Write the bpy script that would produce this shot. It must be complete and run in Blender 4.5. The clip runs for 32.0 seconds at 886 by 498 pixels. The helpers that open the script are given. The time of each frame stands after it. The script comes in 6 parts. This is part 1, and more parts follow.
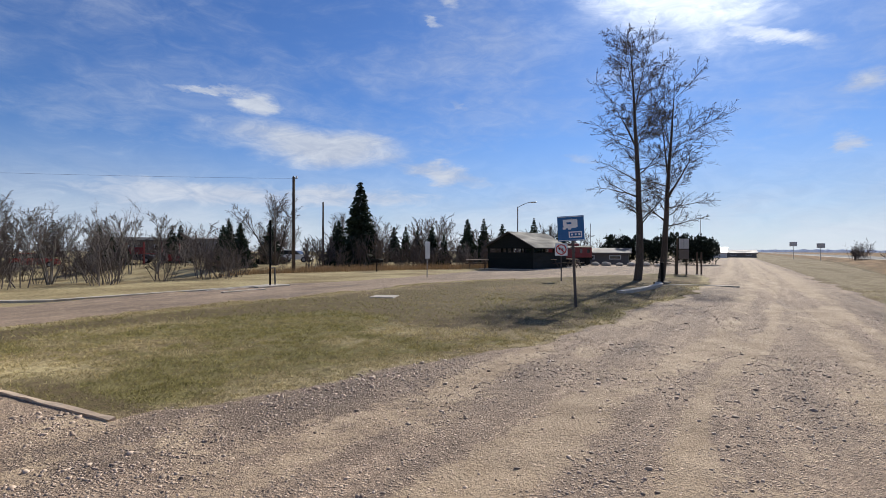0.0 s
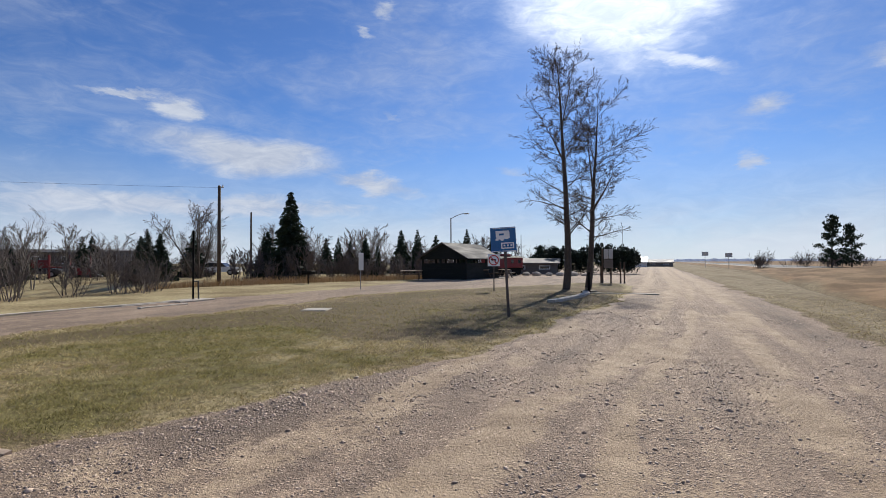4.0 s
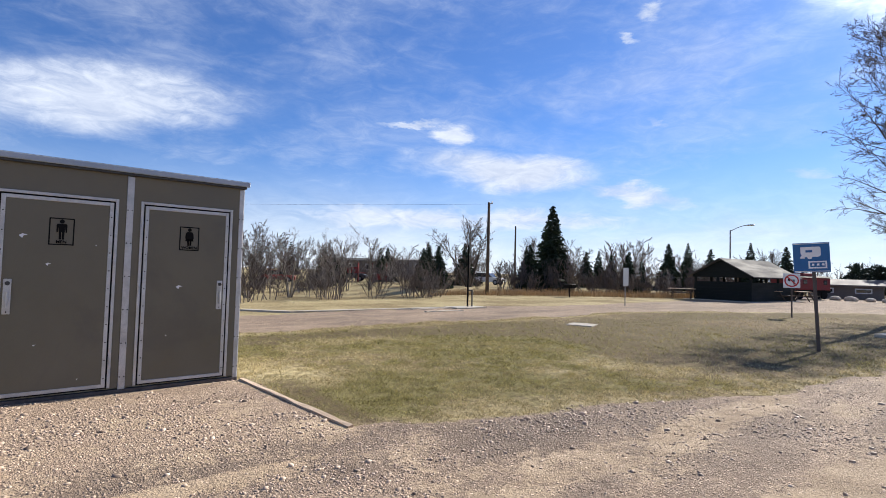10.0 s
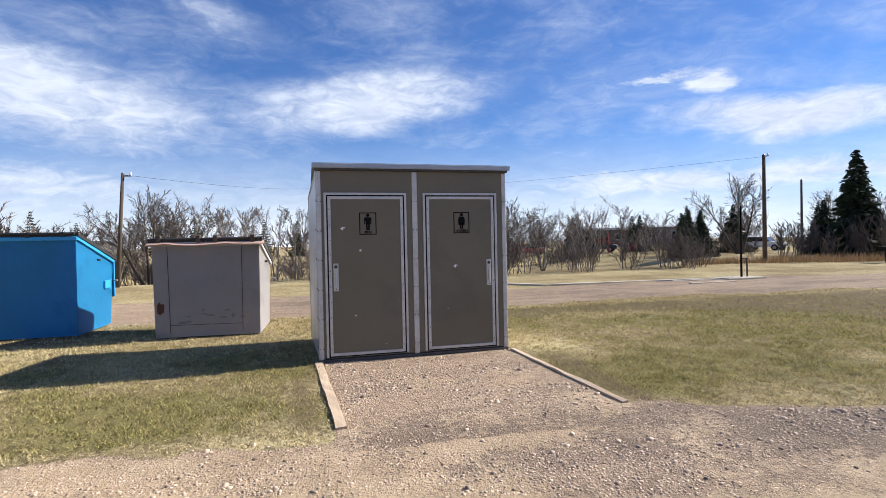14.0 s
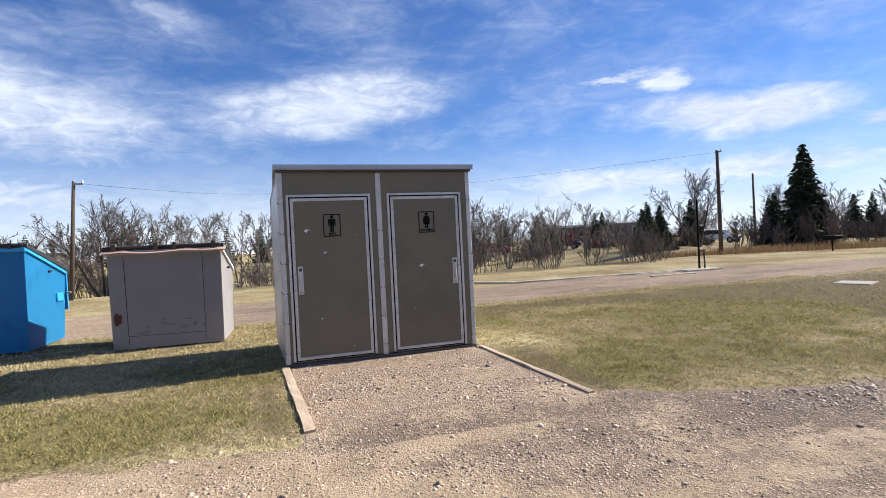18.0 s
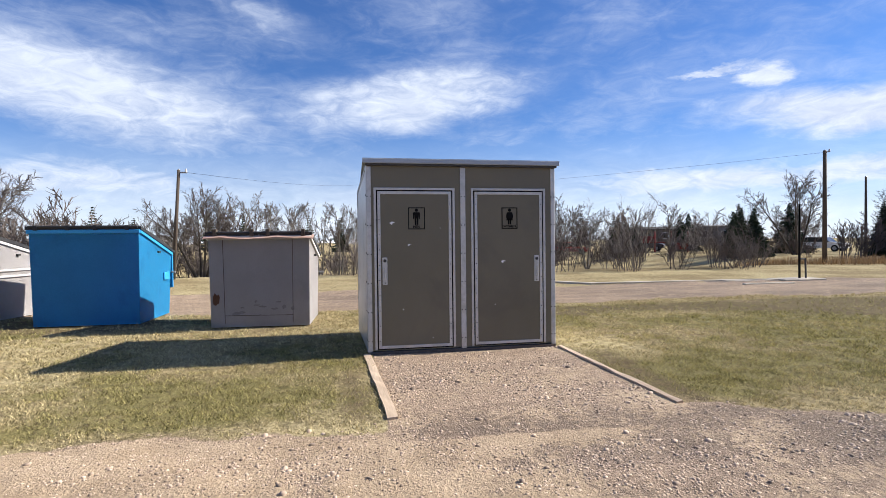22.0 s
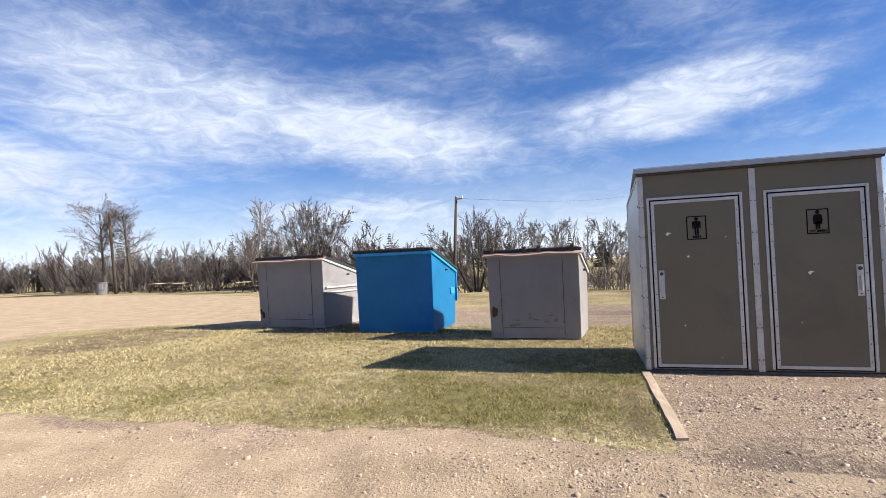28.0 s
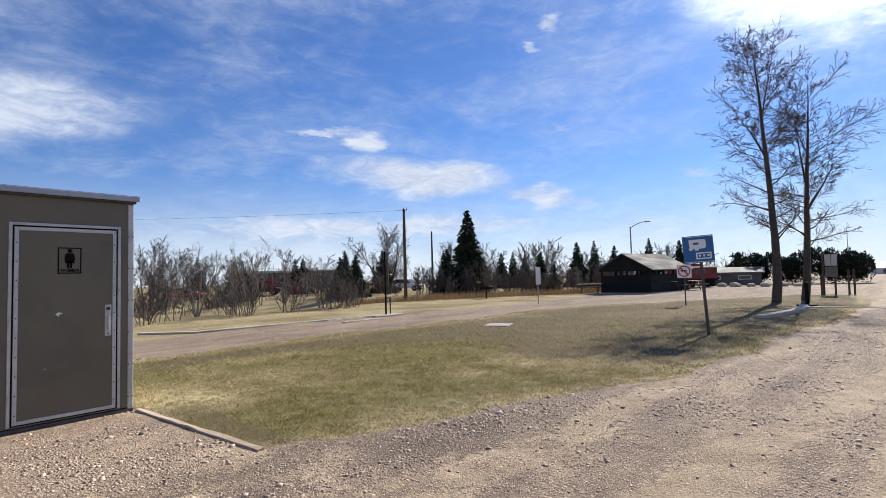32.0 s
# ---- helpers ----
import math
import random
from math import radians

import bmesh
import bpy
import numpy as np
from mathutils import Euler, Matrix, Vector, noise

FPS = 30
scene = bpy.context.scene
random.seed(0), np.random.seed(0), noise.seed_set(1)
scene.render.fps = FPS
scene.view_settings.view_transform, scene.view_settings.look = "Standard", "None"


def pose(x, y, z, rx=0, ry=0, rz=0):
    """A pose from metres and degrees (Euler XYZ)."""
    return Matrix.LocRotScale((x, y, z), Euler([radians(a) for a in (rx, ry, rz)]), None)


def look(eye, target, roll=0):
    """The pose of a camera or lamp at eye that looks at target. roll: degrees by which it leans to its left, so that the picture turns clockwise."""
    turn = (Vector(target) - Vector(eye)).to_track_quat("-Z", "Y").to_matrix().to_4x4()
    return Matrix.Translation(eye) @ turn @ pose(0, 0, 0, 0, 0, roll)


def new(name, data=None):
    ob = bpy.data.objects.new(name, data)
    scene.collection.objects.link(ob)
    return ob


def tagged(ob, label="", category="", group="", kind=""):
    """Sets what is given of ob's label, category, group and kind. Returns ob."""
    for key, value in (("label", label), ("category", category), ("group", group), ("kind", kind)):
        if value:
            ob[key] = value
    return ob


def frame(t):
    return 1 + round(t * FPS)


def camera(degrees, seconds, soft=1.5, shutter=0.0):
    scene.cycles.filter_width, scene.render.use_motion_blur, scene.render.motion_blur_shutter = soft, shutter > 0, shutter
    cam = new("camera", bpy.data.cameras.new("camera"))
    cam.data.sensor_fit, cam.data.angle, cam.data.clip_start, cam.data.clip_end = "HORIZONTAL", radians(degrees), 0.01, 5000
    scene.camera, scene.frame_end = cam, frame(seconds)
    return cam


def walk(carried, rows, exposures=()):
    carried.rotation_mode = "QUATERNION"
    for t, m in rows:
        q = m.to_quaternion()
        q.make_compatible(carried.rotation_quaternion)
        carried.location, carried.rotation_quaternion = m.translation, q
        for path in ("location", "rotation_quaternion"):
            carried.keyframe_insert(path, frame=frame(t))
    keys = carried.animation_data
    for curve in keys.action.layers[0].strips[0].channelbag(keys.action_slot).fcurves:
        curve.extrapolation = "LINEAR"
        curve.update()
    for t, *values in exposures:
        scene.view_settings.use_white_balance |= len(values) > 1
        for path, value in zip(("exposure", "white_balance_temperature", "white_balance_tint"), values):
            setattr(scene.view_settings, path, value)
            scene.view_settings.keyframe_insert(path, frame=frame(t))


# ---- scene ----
cam = camera(79.9, 32.0, soft=0.75)
# seconds, eye x, y, z, yaw to the left of +y, pitch, roll
PATH = [
    (0, -0.205, 0.140, 1.423, 28.81, 0.18, 0.11),
    (0.5, -0.180, 0.151, 1.421, 26.05, 0.33, 0.51),
    (1, -0.198, 0.176, 1.422, 22.23, 0.40, 0.81),
    (1.5, -0.193, 0.216, 1.437, 18.05, 0.80, 0.64),
    (2, -0.205, 0.237, 1.433, 15.53, 1.26, 0.26),
    (2.5, -0.197, 0.217, 1.437, 15.77, 1.32, 0.04),
    (3, -0.198, 0.203, 1.433, 17.57, 1.25, -0.14),
    (3.5, -0.211, 0.195, 1.435, 19.56, 1.25, -0.21),
    (4, -0.239, 0.170, 1.431, 21.63, 1.36, -0.24),
    (4.5, -0.262, 0.185, 1.435, 23.88, 1.48, -0.06),
    (6.5, -0.261, 0.174, 1.447, 28.38, 1.10, 0.13),
    (7, -0.280, 0.161, 1.456, 30.55, 1.23, 0.30),
    (7.5, -0.303, 0.146, 1.464, 34.46, 1.53, 0.27),
    (8, -0.373, 0.121, 1.460, 39.70, 1.67, -0.01),
    (8.5, -0.422, 0.077, 1.470, 43.86, 1.76, -0.08),
    (9, -0.422, 0.061, 1.469, 45.62, 2.14, 0.38),
    (9.5, -0.431, 0.052, 1.477, 46.64, 2.51, 1.10),
    (10, -0.440, 0.021, 1.477, 49.06, 2.42, 1.58),
    (10.5, -0.412, -0.042, 1.472, 53.07, 1.91, 1.54),
    (11, -0.444, -0.065, 1.478, 58.47, 1.35, 0.75),
    (11.5, -0.455, -0.104, 1.491, 64.88, 1.45, -0.47),
    (12, -0.441, -0.131, 1.500, 70.19, 1.36, -1.02),
    (12.5, -0.431, -0.134, 1.510, 73.11, 0.69, -1.15),
    (13, -0.437, -0.151, 1.502, 74.37, 0.02, -1.02),
    (13.5, -0.428, -0.176, 1.505, 75.00, -0.22, -1.19),
    (14, -0.435, -0.173, 1.523, 75.31, -0.71, -1.15),
    (14.5, -0.428, -0.183, 1.486, 75.41, -1.90, -0.50),
    (16.5, -0.448, -0.174, 1.499, 70.14, -2.20, -1.64),
    (17, -0.428, -0.134, 1.518, 69.56, -1.03, -3.17),
    (17.5, -0.429, -0.142, 1.515, 70.26, -0.73, -3.71),
    (18, -0.418, -0.160, 1.492, 71.74, -0.67, -2.82),
    (18.5, -0.422, -0.173, 1.487, 73.44, -0.31, -1.62),
    (19, -0.429, -0.205, 1.486, 75.22, -0.21, -0.99),
    (19.5, -0.427, -0.223, 1.488, 77.10, -0.72, -1.17),
    (20, -0.431, -0.249, 1.483, 78.96, -1.48, -1.46),
    (20.5, -0.434, -0.276, 1.484, 80.61, -2.09, -1.42),
    (21, -0.427, -0.300, 1.480, 81.21, -2.16, -1.20),
    (21.5, -0.423, -0.272, 1.487, 80.82, -1.61, -0.95),
    (22, -0.440, -0.273, 1.495, 79.69, -0.93, -0.60),
    (22.5, -0.442, -0.261, 1.491, 78.62, -0.59, -0.41),
    (23, -0.438, -0.240, 1.484, 78.17, -0.62, -0.59),
    (23.5, -0.436, -0.262, 1.486, 78.03, -1.04, -0.85),
    (24, -0.443, -0.235, 1.480, 77.73, -1.57, -0.94),
    (24.5, -0.441, -0.238, 1.477, 77.60, -1.92, -0.85),
    (26.5, -0.406, -0.305, 1.457, 91.89, 0.37, -2.25),
    (27, -0.377, -0.336, 1.454, 98.13, 1.01, -2.66),
    (27.5, -0.337, -0.370, 1.469, 103.35, 1.28, -2.60),
    (28, -0.258, -0.406, 1.489, 107.34, 1.46, -2.32),
    (28.5, -0.235, -0.424, 1.489, 107.05, 1.61, -1.99),
    (29, -0.339, -0.357, 1.469, 98.39, 1.62, -1.80),
    (29.5, -0.412, -0.222, 1.464, 80.52, 1.08, -1.67),
    (30, -0.422, -0.005, 1.456, 61.27, 0.93, -1.13),
    (30.5, -0.395, 0.085, 1.495, 49.14, 1.92, -0.93),
    (31, -0.402, 0.087, 1.503, 45.27, 3.21, -1.09),
    (31.5, -0.400, 0.092, 1.505, 44.30, 3.58, -1.47),
    (32, -0.398, 0.105, 1.486, 40.19, 3.11, -1.55),
]


def aimed(x, y, z, yaw, pitch, roll):
    a, p = radians(yaw), radians(pitch)
    return look((x, y, z), (x - math.sin(a) * math.cos(p), y + math.cos(a) * math.cos(p), z + math.sin(p)), roll)


walk(cam, [(row[0], aimed(*row[1:])) for row in PATH], [(0.0, 0.52), (4.5, 0.50), (7.0, 0.66), (9.0, 0.92), (11.0, 1.03), (24.5, 1.06), (28.0, 1.05), (30.0, 1.10), (31.0, 0.88), (32.0, 0.84)])

# ---------------------------------------------------------------- sky and sun
SUN_EL, SUN_YAW = radians(33.4), radians(2.2)
sun = new("sun", bpy.data.lights.new("sun", "SUN"))
sun.data.energy, sun.data.angle, sun.data.color = 5.0, radians(0.6), (1.0, 0.94, 0.85)
sun.matrix_world = look((0, 0, 60), (math.sin(SUN_YAW) * math.cos(SUN_EL) * 10, -math.cos(SUN_YAW) * math.cos(SUN_EL) * 10, 60 - math.sin(SUN_EL) * 10))

world = bpy.data.worlds.new("sky")
scene.world = world
world.use_nodes = True
wt = world.node_tree
wt.nodes.clear()


class Nodes:
    """Short ways to wire shader nodes."""

    def __init__(self, tree):
        self.tree = tree

    def add(self, kind, inputs=(), **settings):
        n = self.tree.nodes.new(kind)
        if kind == "ShaderNodeMath":
            n.operation, n.use_clamp = settings["operation"], settings["use_clamp"]
        elif kind == "ShaderNodeVectorMath":
            n.operation = settings["operation"]
        elif kind == "ShaderNodeMapRange":
            n.interpolation_type = settings["interpolation_type"]
        elif kind == "ShaderNodeMix":
            n.data_type, n.blend_type = settings["data_type"], settings["blend_type"]
        elif kind == "ShaderNodeAttribute":
            n.attribute_name = settings["attribute_name"]
        elif kind == "ShaderNodeTexVoronoi":
            n.feature = settings["feature"]
        elif kind == "ShaderNodeTexSky":
            n.sky_type, n.sun_disc, n.sun_elevation, n.sun_rotation = "NISHITA", False, SUN_EL, -SUN_YAW
            n.air_density, n.dust_density, n.ozone_density = 1.0, 0.25, 2.5
        for k, v in dict(inputs).items():
            if isinstance(v, bpy.types.NodeSocket):
                self.tree.links.new(v, n.inputs[k])
            else:
                n.inputs[k].default_value = v
        return n

    def math(self, op, a, b=0.0, c=0.0, clamp=False):
        return self.add("ShaderNodeMath", {0: a, 1: b, 2: c}, operation=op, use_clamp=clamp).outputs[0]

    def noise(self, vector, scale, detail=4.0, rough=0.55, distortion=0.0):
        return self.add("ShaderNodeTexNoise", {"Vector": vector, "Scale": scale, "Detail": detail, "Roughness": rough, "Distortion": distortion}).outputs["Fac"]

    def ramp(self, fac, lo, hi, a=0.0, b=1.0):
        n = self.add("ShaderNodeMapRange", {"Value": fac, "From Min": lo, "From Max": hi, "To Min": a, "To Max": b}, interpolation_type="SMOOTHSTEP")
        return n.outputs["Result"]

    def mix(self, fac, a, b, blend="MIX"):
        n = self.add("ShaderNodeMix", {"Factor": fac}, data_type="RGBA", blend_type=blend)
        for i, v in ((6, a), (7, b)):
            if isinstance(v, bpy.types.NodeSocket):
                self.tree.links.new(v, n.inputs[i])
            else:
                n.inputs[i].default_value = (*v[:3], 1.0)
        return n.outputs[2]


def build_sky():
    n = Nodes(wt)
    sky = n.add("ShaderNodeTexSky")
    d = n.add("ShaderNodeTexCoord").outputs["Generated"]
    s = n.add("ShaderNodeSeparateXYZ", {0: d})
    yaw0 = n.math("MULTIPLY", n.math("ARCTAN2", n.math("MULTIPLY", s.outputs[0], -1.0), s.outputs[1]), 57.2958)
    el0 = n.math("MULTIPLY", n.math("ARCSINE", s.outputs[2]), 57.2958)
    plane = n.add("ShaderNodeCombineXYZ", {0: n.math("MULTIPLY", yaw0, 0.045), 1: n.math("MULTIPLY", el0, 0.12), 2: 0.0}).outputs[0]
    # the outlines of the clouds are frayed by shifting the directions a little
    yaw = n.math("MULTIPLY_ADD", n.math("SUBTRACT", n.noise(plane, 2.2, 6.0, 0.65), 0.5), 9.0, yaw0)
    shifted = n.add("ShaderNodeVectorMath", {0: plane, 1: (7.3, 2.1, 4.4)}, operation="ADD").outputs[0]
    el = n.math("MULTIPLY_ADD", n.math("SUBTRACT", n.noise(shifted, 2.6, 6.0, 0.65), 0.5), 3.6, el0)
    big = n.noise(plane, 1.3, 7.0, 0.6, 0.4)
    fine = n.noise(plane, 6.0, 8.0, 0.65, 0.8)
    # each cloud: yaw, elevation, half width, half height, slant, weight
    clouds = [
        (43, 11.0, 11, 2.6, 4, 1.35), (48.5, 14.8, 2.6, 1.2, 0, 1.15), (53, 15.4, 4.5, 0.5, -6, 0.9), (29, 8.0, 7, 1.3, 12, 1.1), (3, 27, 11, 7.5, 0, 1.9), (-3, 19.5, 7, 1.0, 20, 1.0),
        (-9.8, 14.2, 2.6, 1.6, 0, 0.9), (-8.4, 9.4, 1.5, 1.2, 40, 0.9), (-21, 16.0, 4.5, 1.5, 20, 0.95), (14.6, 9.4, 2.5, 0.6, 0, 0.7), (26.5, 15.2, 2.2, 0.6, 25, 0.6),
        (30.4, 23.7, 1.5, 0.5, 20, 0.8), (28.1, 25.5, 2.0, 0.7, 10, 0.8), (83, 14.8, 16, 3.6, -6, 1.25), (114, 13.5, 20, 5.0, 8, 1.15), (134, 16, 20, 8, 6, 1.05),
        (118, 5.6, 22, 2.6, 0, 0.95), (150, 8, 22, 6, 0, 1.0), (46, 5.4, 32, 2.0, 0, 1.05), (99, 22, 10, 3, 18, 0.6),
    ]
    total = None
    for cy, ce, a, b, slant, weight in clouds:
        c, si = math.cos(radians(slant)), math.sin(radians(slant))
        dy, de = n.math("SUBTRACT", yaw, cy), n.math("SUBTRACT", el, ce)
        u = n.math("MULTIPLY_ADD", dy, c / a, n.math("MULTIPLY", de, si / a))
        v = n.math("MULTIPLY_ADD", dy, -si / b, n.math("MULTIPLY", de, c / b))
        r = n.math("MULTIPLY_ADD", u, u, n.math("MULTIPLY", v, v))
        amount = n.math("MULTIPLY", n.math("POWER", 2.718, n.math("MULTIPLY", r, -1.2)), weight)
        total = amount if total is None else n.math("MAXIMUM", total, amount)
    wisp = n.math("ADD", n.math("MULTIPLY", n.math("SUBTRACT", big, 0.5), 1.5), n.math("MULTIPLY", n.math("SUBTRACT", fine, 0.5), 0.85))
    cover = n.math("MULTIPLY", total, n.math("ADD", 1.0, wisp))
    dense = n.ramp(cover, 0.12, 1.2)
    veil = n.math("MULTIPLY", n.ramp(n.math("MULTIPLY_ADD", big, 1.0, n.math("MULTIPLY", fine, 0.35)), 0.50, 1.1), 0.5)
    low = n.ramp(el0, 13.0, 0.5, 0.0, 0.92)
    low = n.math("MULTIPLY", low, n.ramp(big, 0.25, 0.7, 0.6, 1.0))
    amount = n.math("MAXIMUM", n.math("MAXIMUM", dense, veil), low, clamp=True)
    # the sun behind the haze brightens the cloud round it
    sd = (-math.sin(SUN_YAW) * math.cos(SUN_EL), math.cos(SUN_YAW) * math.cos(SUN_EL), math.sin(SUN_EL))
    near = n.add("ShaderNodeVectorMath", {0: d, 1: sd}, operation="DOT_PRODUCT").outputs["Value"]
    glow = n.ramp(near, 0.93, 1.0, 1.0, 1.9)
    tone = n.mix(n.ramp(fine, 0.3, 0.75), (6.3, 7.2, 9.2), (8.7, 9.5, 11.0))
    tone = n.mix(n.ramp(el0, 7.0, 0.0, 0.0, 0.8), tone, (10.6, 11.4, 12.7))
    white = n.add("ShaderNodeVectorMath", {0: tone, "Scale": glow}, operation="SCALE").outputs[0]
    blue = n.mix(1.0, sky.outputs[0], (0.55, 0.82, 1.30), "MULTIPLY")
    colour = n.mix(amount, blue, white)
    bg = n.add("ShaderNodeBackground", {"Color": colour, "Strength": 0.05})
    out = n.add("ShaderNodeOutputWorld", {0: bg.outputs[0]})


build_sky()

# ---------------------------------------------------------------- materials
MATS = {}


def surface(name, dark, light, scale=8.0, rough=0.8, bump=0.2, metal=0.0, grain=60.0, stain=None, stain_scale=1.2, stain_amount=0.4, stretch=(1, 1, 1), spec=0.4, vary=0.0, depth=0.01):
    """A worn surface: two tones at two scales, an optional stain, and fine relief."""
    if name in MATS:
        return MATS[name]
    m = bpy.data.materials.new(name)
    m.use_nodes = True
    n = Nodes(m.node_tree)
    b = m.node_tree.nodes["Principled BSDF"]
    co = n.add("ShaderNodeMapping", {"Vector": n.add("ShaderNodeTexCoord").outputs["Object"], "Scale": stretch}).outputs[0]
    big, small = n.noise(co, scale, 5.0, 0.6), n.noise(co, grain, 4.0, 0.6)
    f = n.ramp(n.math("MULTIPLY_ADD", big, 0.6, n.math("MULTIPLY", small, 0.4)), 0.3, 0.7)
    col = n.mix(f, dark, light)
    if stain:
        s = n.ramp(n.noise(co, stain_scale, 7.0, 0.65, 0.6), 0.52, 0.68)
        col = n.mix(n.math("MULTIPLY", s, stain_amount), col, stain)
    if vary:
        r = n.add("ShaderNodeObjectInfo").outputs["Random"]
        col = n.mix(1.0, col, n.add("ShaderNodeCombineColor", {i: n.ramp(r, 0, 1, 1 - vary, 1 + vary) for i in range(3)}).outputs[0], "MULTIPLY")
    m.node_tree.links.new(col, b.inputs["Base Color"])
    m.node_tree.links.new(n.ramp(big, 0.3, 0.7, max(rough - 0.1, 0.02), min(rough + 0.1, 1.0)), b.inputs["Roughness"])
    b.inputs["Metallic"].default_value = metal
    b.inputs["Diffuse Roughness"].default_value = 0.6 if rough > 0.75 else 0.0
    b.inputs["Specular IOR Level"].default_value = spec
    if bump:
        bp = n.add("ShaderNodeBump", {"Height": n.math("ADD", small, big), "Strength": bump, "Distance": depth})
        m.node_tree.links.new(bp.outputs[0], b.inputs["Normal"])
    MATS[name] = m
    return m


BARK = surface("bark", (0.035, 0.028, 0.022), (0.12, 0.098, 0.08), 3, 0.95, 0.6, grain=30, stretch=(1, 1, 0.25))
PALE_BARK = surface("pale_bark", (0.10, 0.09, 0.075), (0.30, 0.27, 0.23), 3, 0.95, 0.5, grain=25, stretch=(1, 1, 0.3))
TWIG = surface("twig", (0.05, 0.037, 0.028), (0.13, 0.10, 0.078), 2, 0.95, 0.0, grain=8)
THICKET = surface("thicket_twig", (0.072, 0.058, 0.052), (0.175, 0.144, 0.130), 0.6, 0.95, 0.0, grain=4)
NEEDLE = surface("spruce_needle", (0.010, 0.019, 0.011), (0.035, 0.055, 0.026), 1.2, 0.9, 0.0, grain=9)
JUNIPER = surface("juniper", (0.006, 0.012, 0.007), (0.022, 0.034, 0.018), 1.5, 0.95, 0.0, grain=9)
PANEL = surface("taupe_panel", (0.124, 0.110, 0.077), (0.152, 0.136, 0.096), 1.2, 0.42, 0.04, grain=120, stain=(0.09, 0.08, 0.065), stain_amount=0.4, stain_scale=0.9)
ALU = surface("aluminium_trim", (0.40, 0.40, 0.395), (0.58, 0.575, 0.57), 6, 0.42, 0.03, metal=0.35, grain=90, stain=(0.30, 0.30, 0.30), stain_amount=0.4, stain_scale=5)
ALU_SHEET = surface("aluminium_sheet", (0.50, 0.50, 0.50), (0.66, 0.66, 0.66), 2.5, 0.42, 0.05, metal=0.7, grain=60, stain=(0.34, 0.33, 0.31), stain_amount=0.5, stain_scale=2.5)
ROOF_TRIM = surface("roof_trim", (0.27, 0.32, 0.39), (0.36, 0.41, 0.48), 3, 0.45, 0.03, grain=80)
BLACK = surface("black_print", (0.004, 0.004, 0.004), (0.009, 0.009, 0.009), 8, 0.75, 0.0, spec=0.12)
RUBBER = surface("black_plastic_lid", (0.012, 0.012, 0.013), (0.035, 0.035, 0.036), 4, 0.55, 0.1, grain=40)
STEEL = surface("brushed_steel", (0.40, 0.40, 0.40), (0.56, 0.56, 0.56), 8, 0.4, 0.03, metal=0.45, grain=100)
DARK_POST = surface("dark_steel_post", (0.055, 0.045, 0.04), (0.12, 0.10, 0.09), 5, 0.7, 0.1, grain=50)
GALV = surface("galvanised_post", (0.24, 0.24, 0.24), (0.40, 0.40, 0.40), 7, 0.55, 0.05, metal=0.6, grain=60)
BOLT = surface("dark_rivet", (0.04, 0.04, 0.04), (0.09, 0.09, 0.09), 8, 0.5, 0.0, metal=0.6)
GREY_STEEL = surface("grey_painted_steel", (0.43, 0.405, 0.405), (0.53, 0.505, 0.50), 1.6, 0.6, 0.06, grain=50, stain=(0.30, 0.27, 0.26), stain_amount=0.30, stain_scale=1.1)
RUST = surface("rusty_seam", (0.06, 0.045, 0.035), (0.16, 0.11, 0.08), 6, 0.9, 0.2, grain=40)
RUST_PATCH = surface("rust_patch", (0.10, 0.045, 0.025), (0.20, 0.10, 0.06), 9, 0.95, 0.2, grain=60)
SCUFF = surface("scuffed_paint", (0.26, 0.235, 0.22), (0.38, 0.36, 0.355), 20, 0.8, 0.1, grain=90)
BLUE_STEEL = surface("blue_painted_steel", (0.020, 0.265, 0.56), (0.032, 0.32, 0.65), 1.3, 0.45, 0.05, grain=40, stain=(0.01, 0.16, 0.42), stain_amount=0.35, stain_scale=1.4)
PLY = surface("weathered_plywood", (0.36, 0.21, 0.16), (0.60, 0.43, 0.35), 5, 0.9, 0.3, grain=40, stretch=(1, 0.15, 1), stain=(0.16, 0.11, 0.07))
LUMBER = surface("weathered_board", (0.48, 0.35, 0.235), (0.76, 0.59, 0.42), 6, 0.9, 0.4, grain=45, stretch=(0.12, 1, 1), stain=(0.26, 0.20, 0.15))
POLE_WOOD = surface("old_pole_wood", (0.055, 0.04, 0.03), (0.13, 0.10, 0.075), 4, 0.95, 0.4, grain=40, stretch=(1, 1, 0.08))
DARK_GREEN = surface("dark_green_boards", (0.003, 0.006, 0.006), (0.010, 0.015, 0.013), 3, 0.9, 0.3, grain=25, stretch=(0.2, 0.2, 1))
TIN_ROOF = surface("weathered_roof", (0.045, 0.044, 0.043), (0.12, 0.115, 0.11), 1.5, 0.85, 0.2, grain=20, spec=0.15, stretch=(1, 0.2, 1))
CONCRETE = surface("concrete", (0.42, 0.36, 0.28), (0.62, 0.55, 0.45), 4, 0.95, 0.4, grain=60, stain=(0.17, 0.15, 0.13))
SIGN_BLUE = surface("sign_blue", (0.010, 0.10, 0.28), (0.014, 0.12, 0.32), 3, 0.4, 0.0, grain=50)
SIGN_WHITE = surface("sign_white", (0.70, 0.71, 0.72), (0.80, 0.80, 0.80), 3, 0.4, 0.0, grain=50)
SIGN_RED = surface("sign_red", (0.42, 0.02, 0.02), (0.52, 0.03, 0.03), 3, 0.4, 0.0, grain=50)
SIGN_BACK = surface("sign_back", (0.34, 0.35, 0.36), (0.46, 0.47, 0.48), 3, 0.5, 0.0, metal=0.4, grain=50)
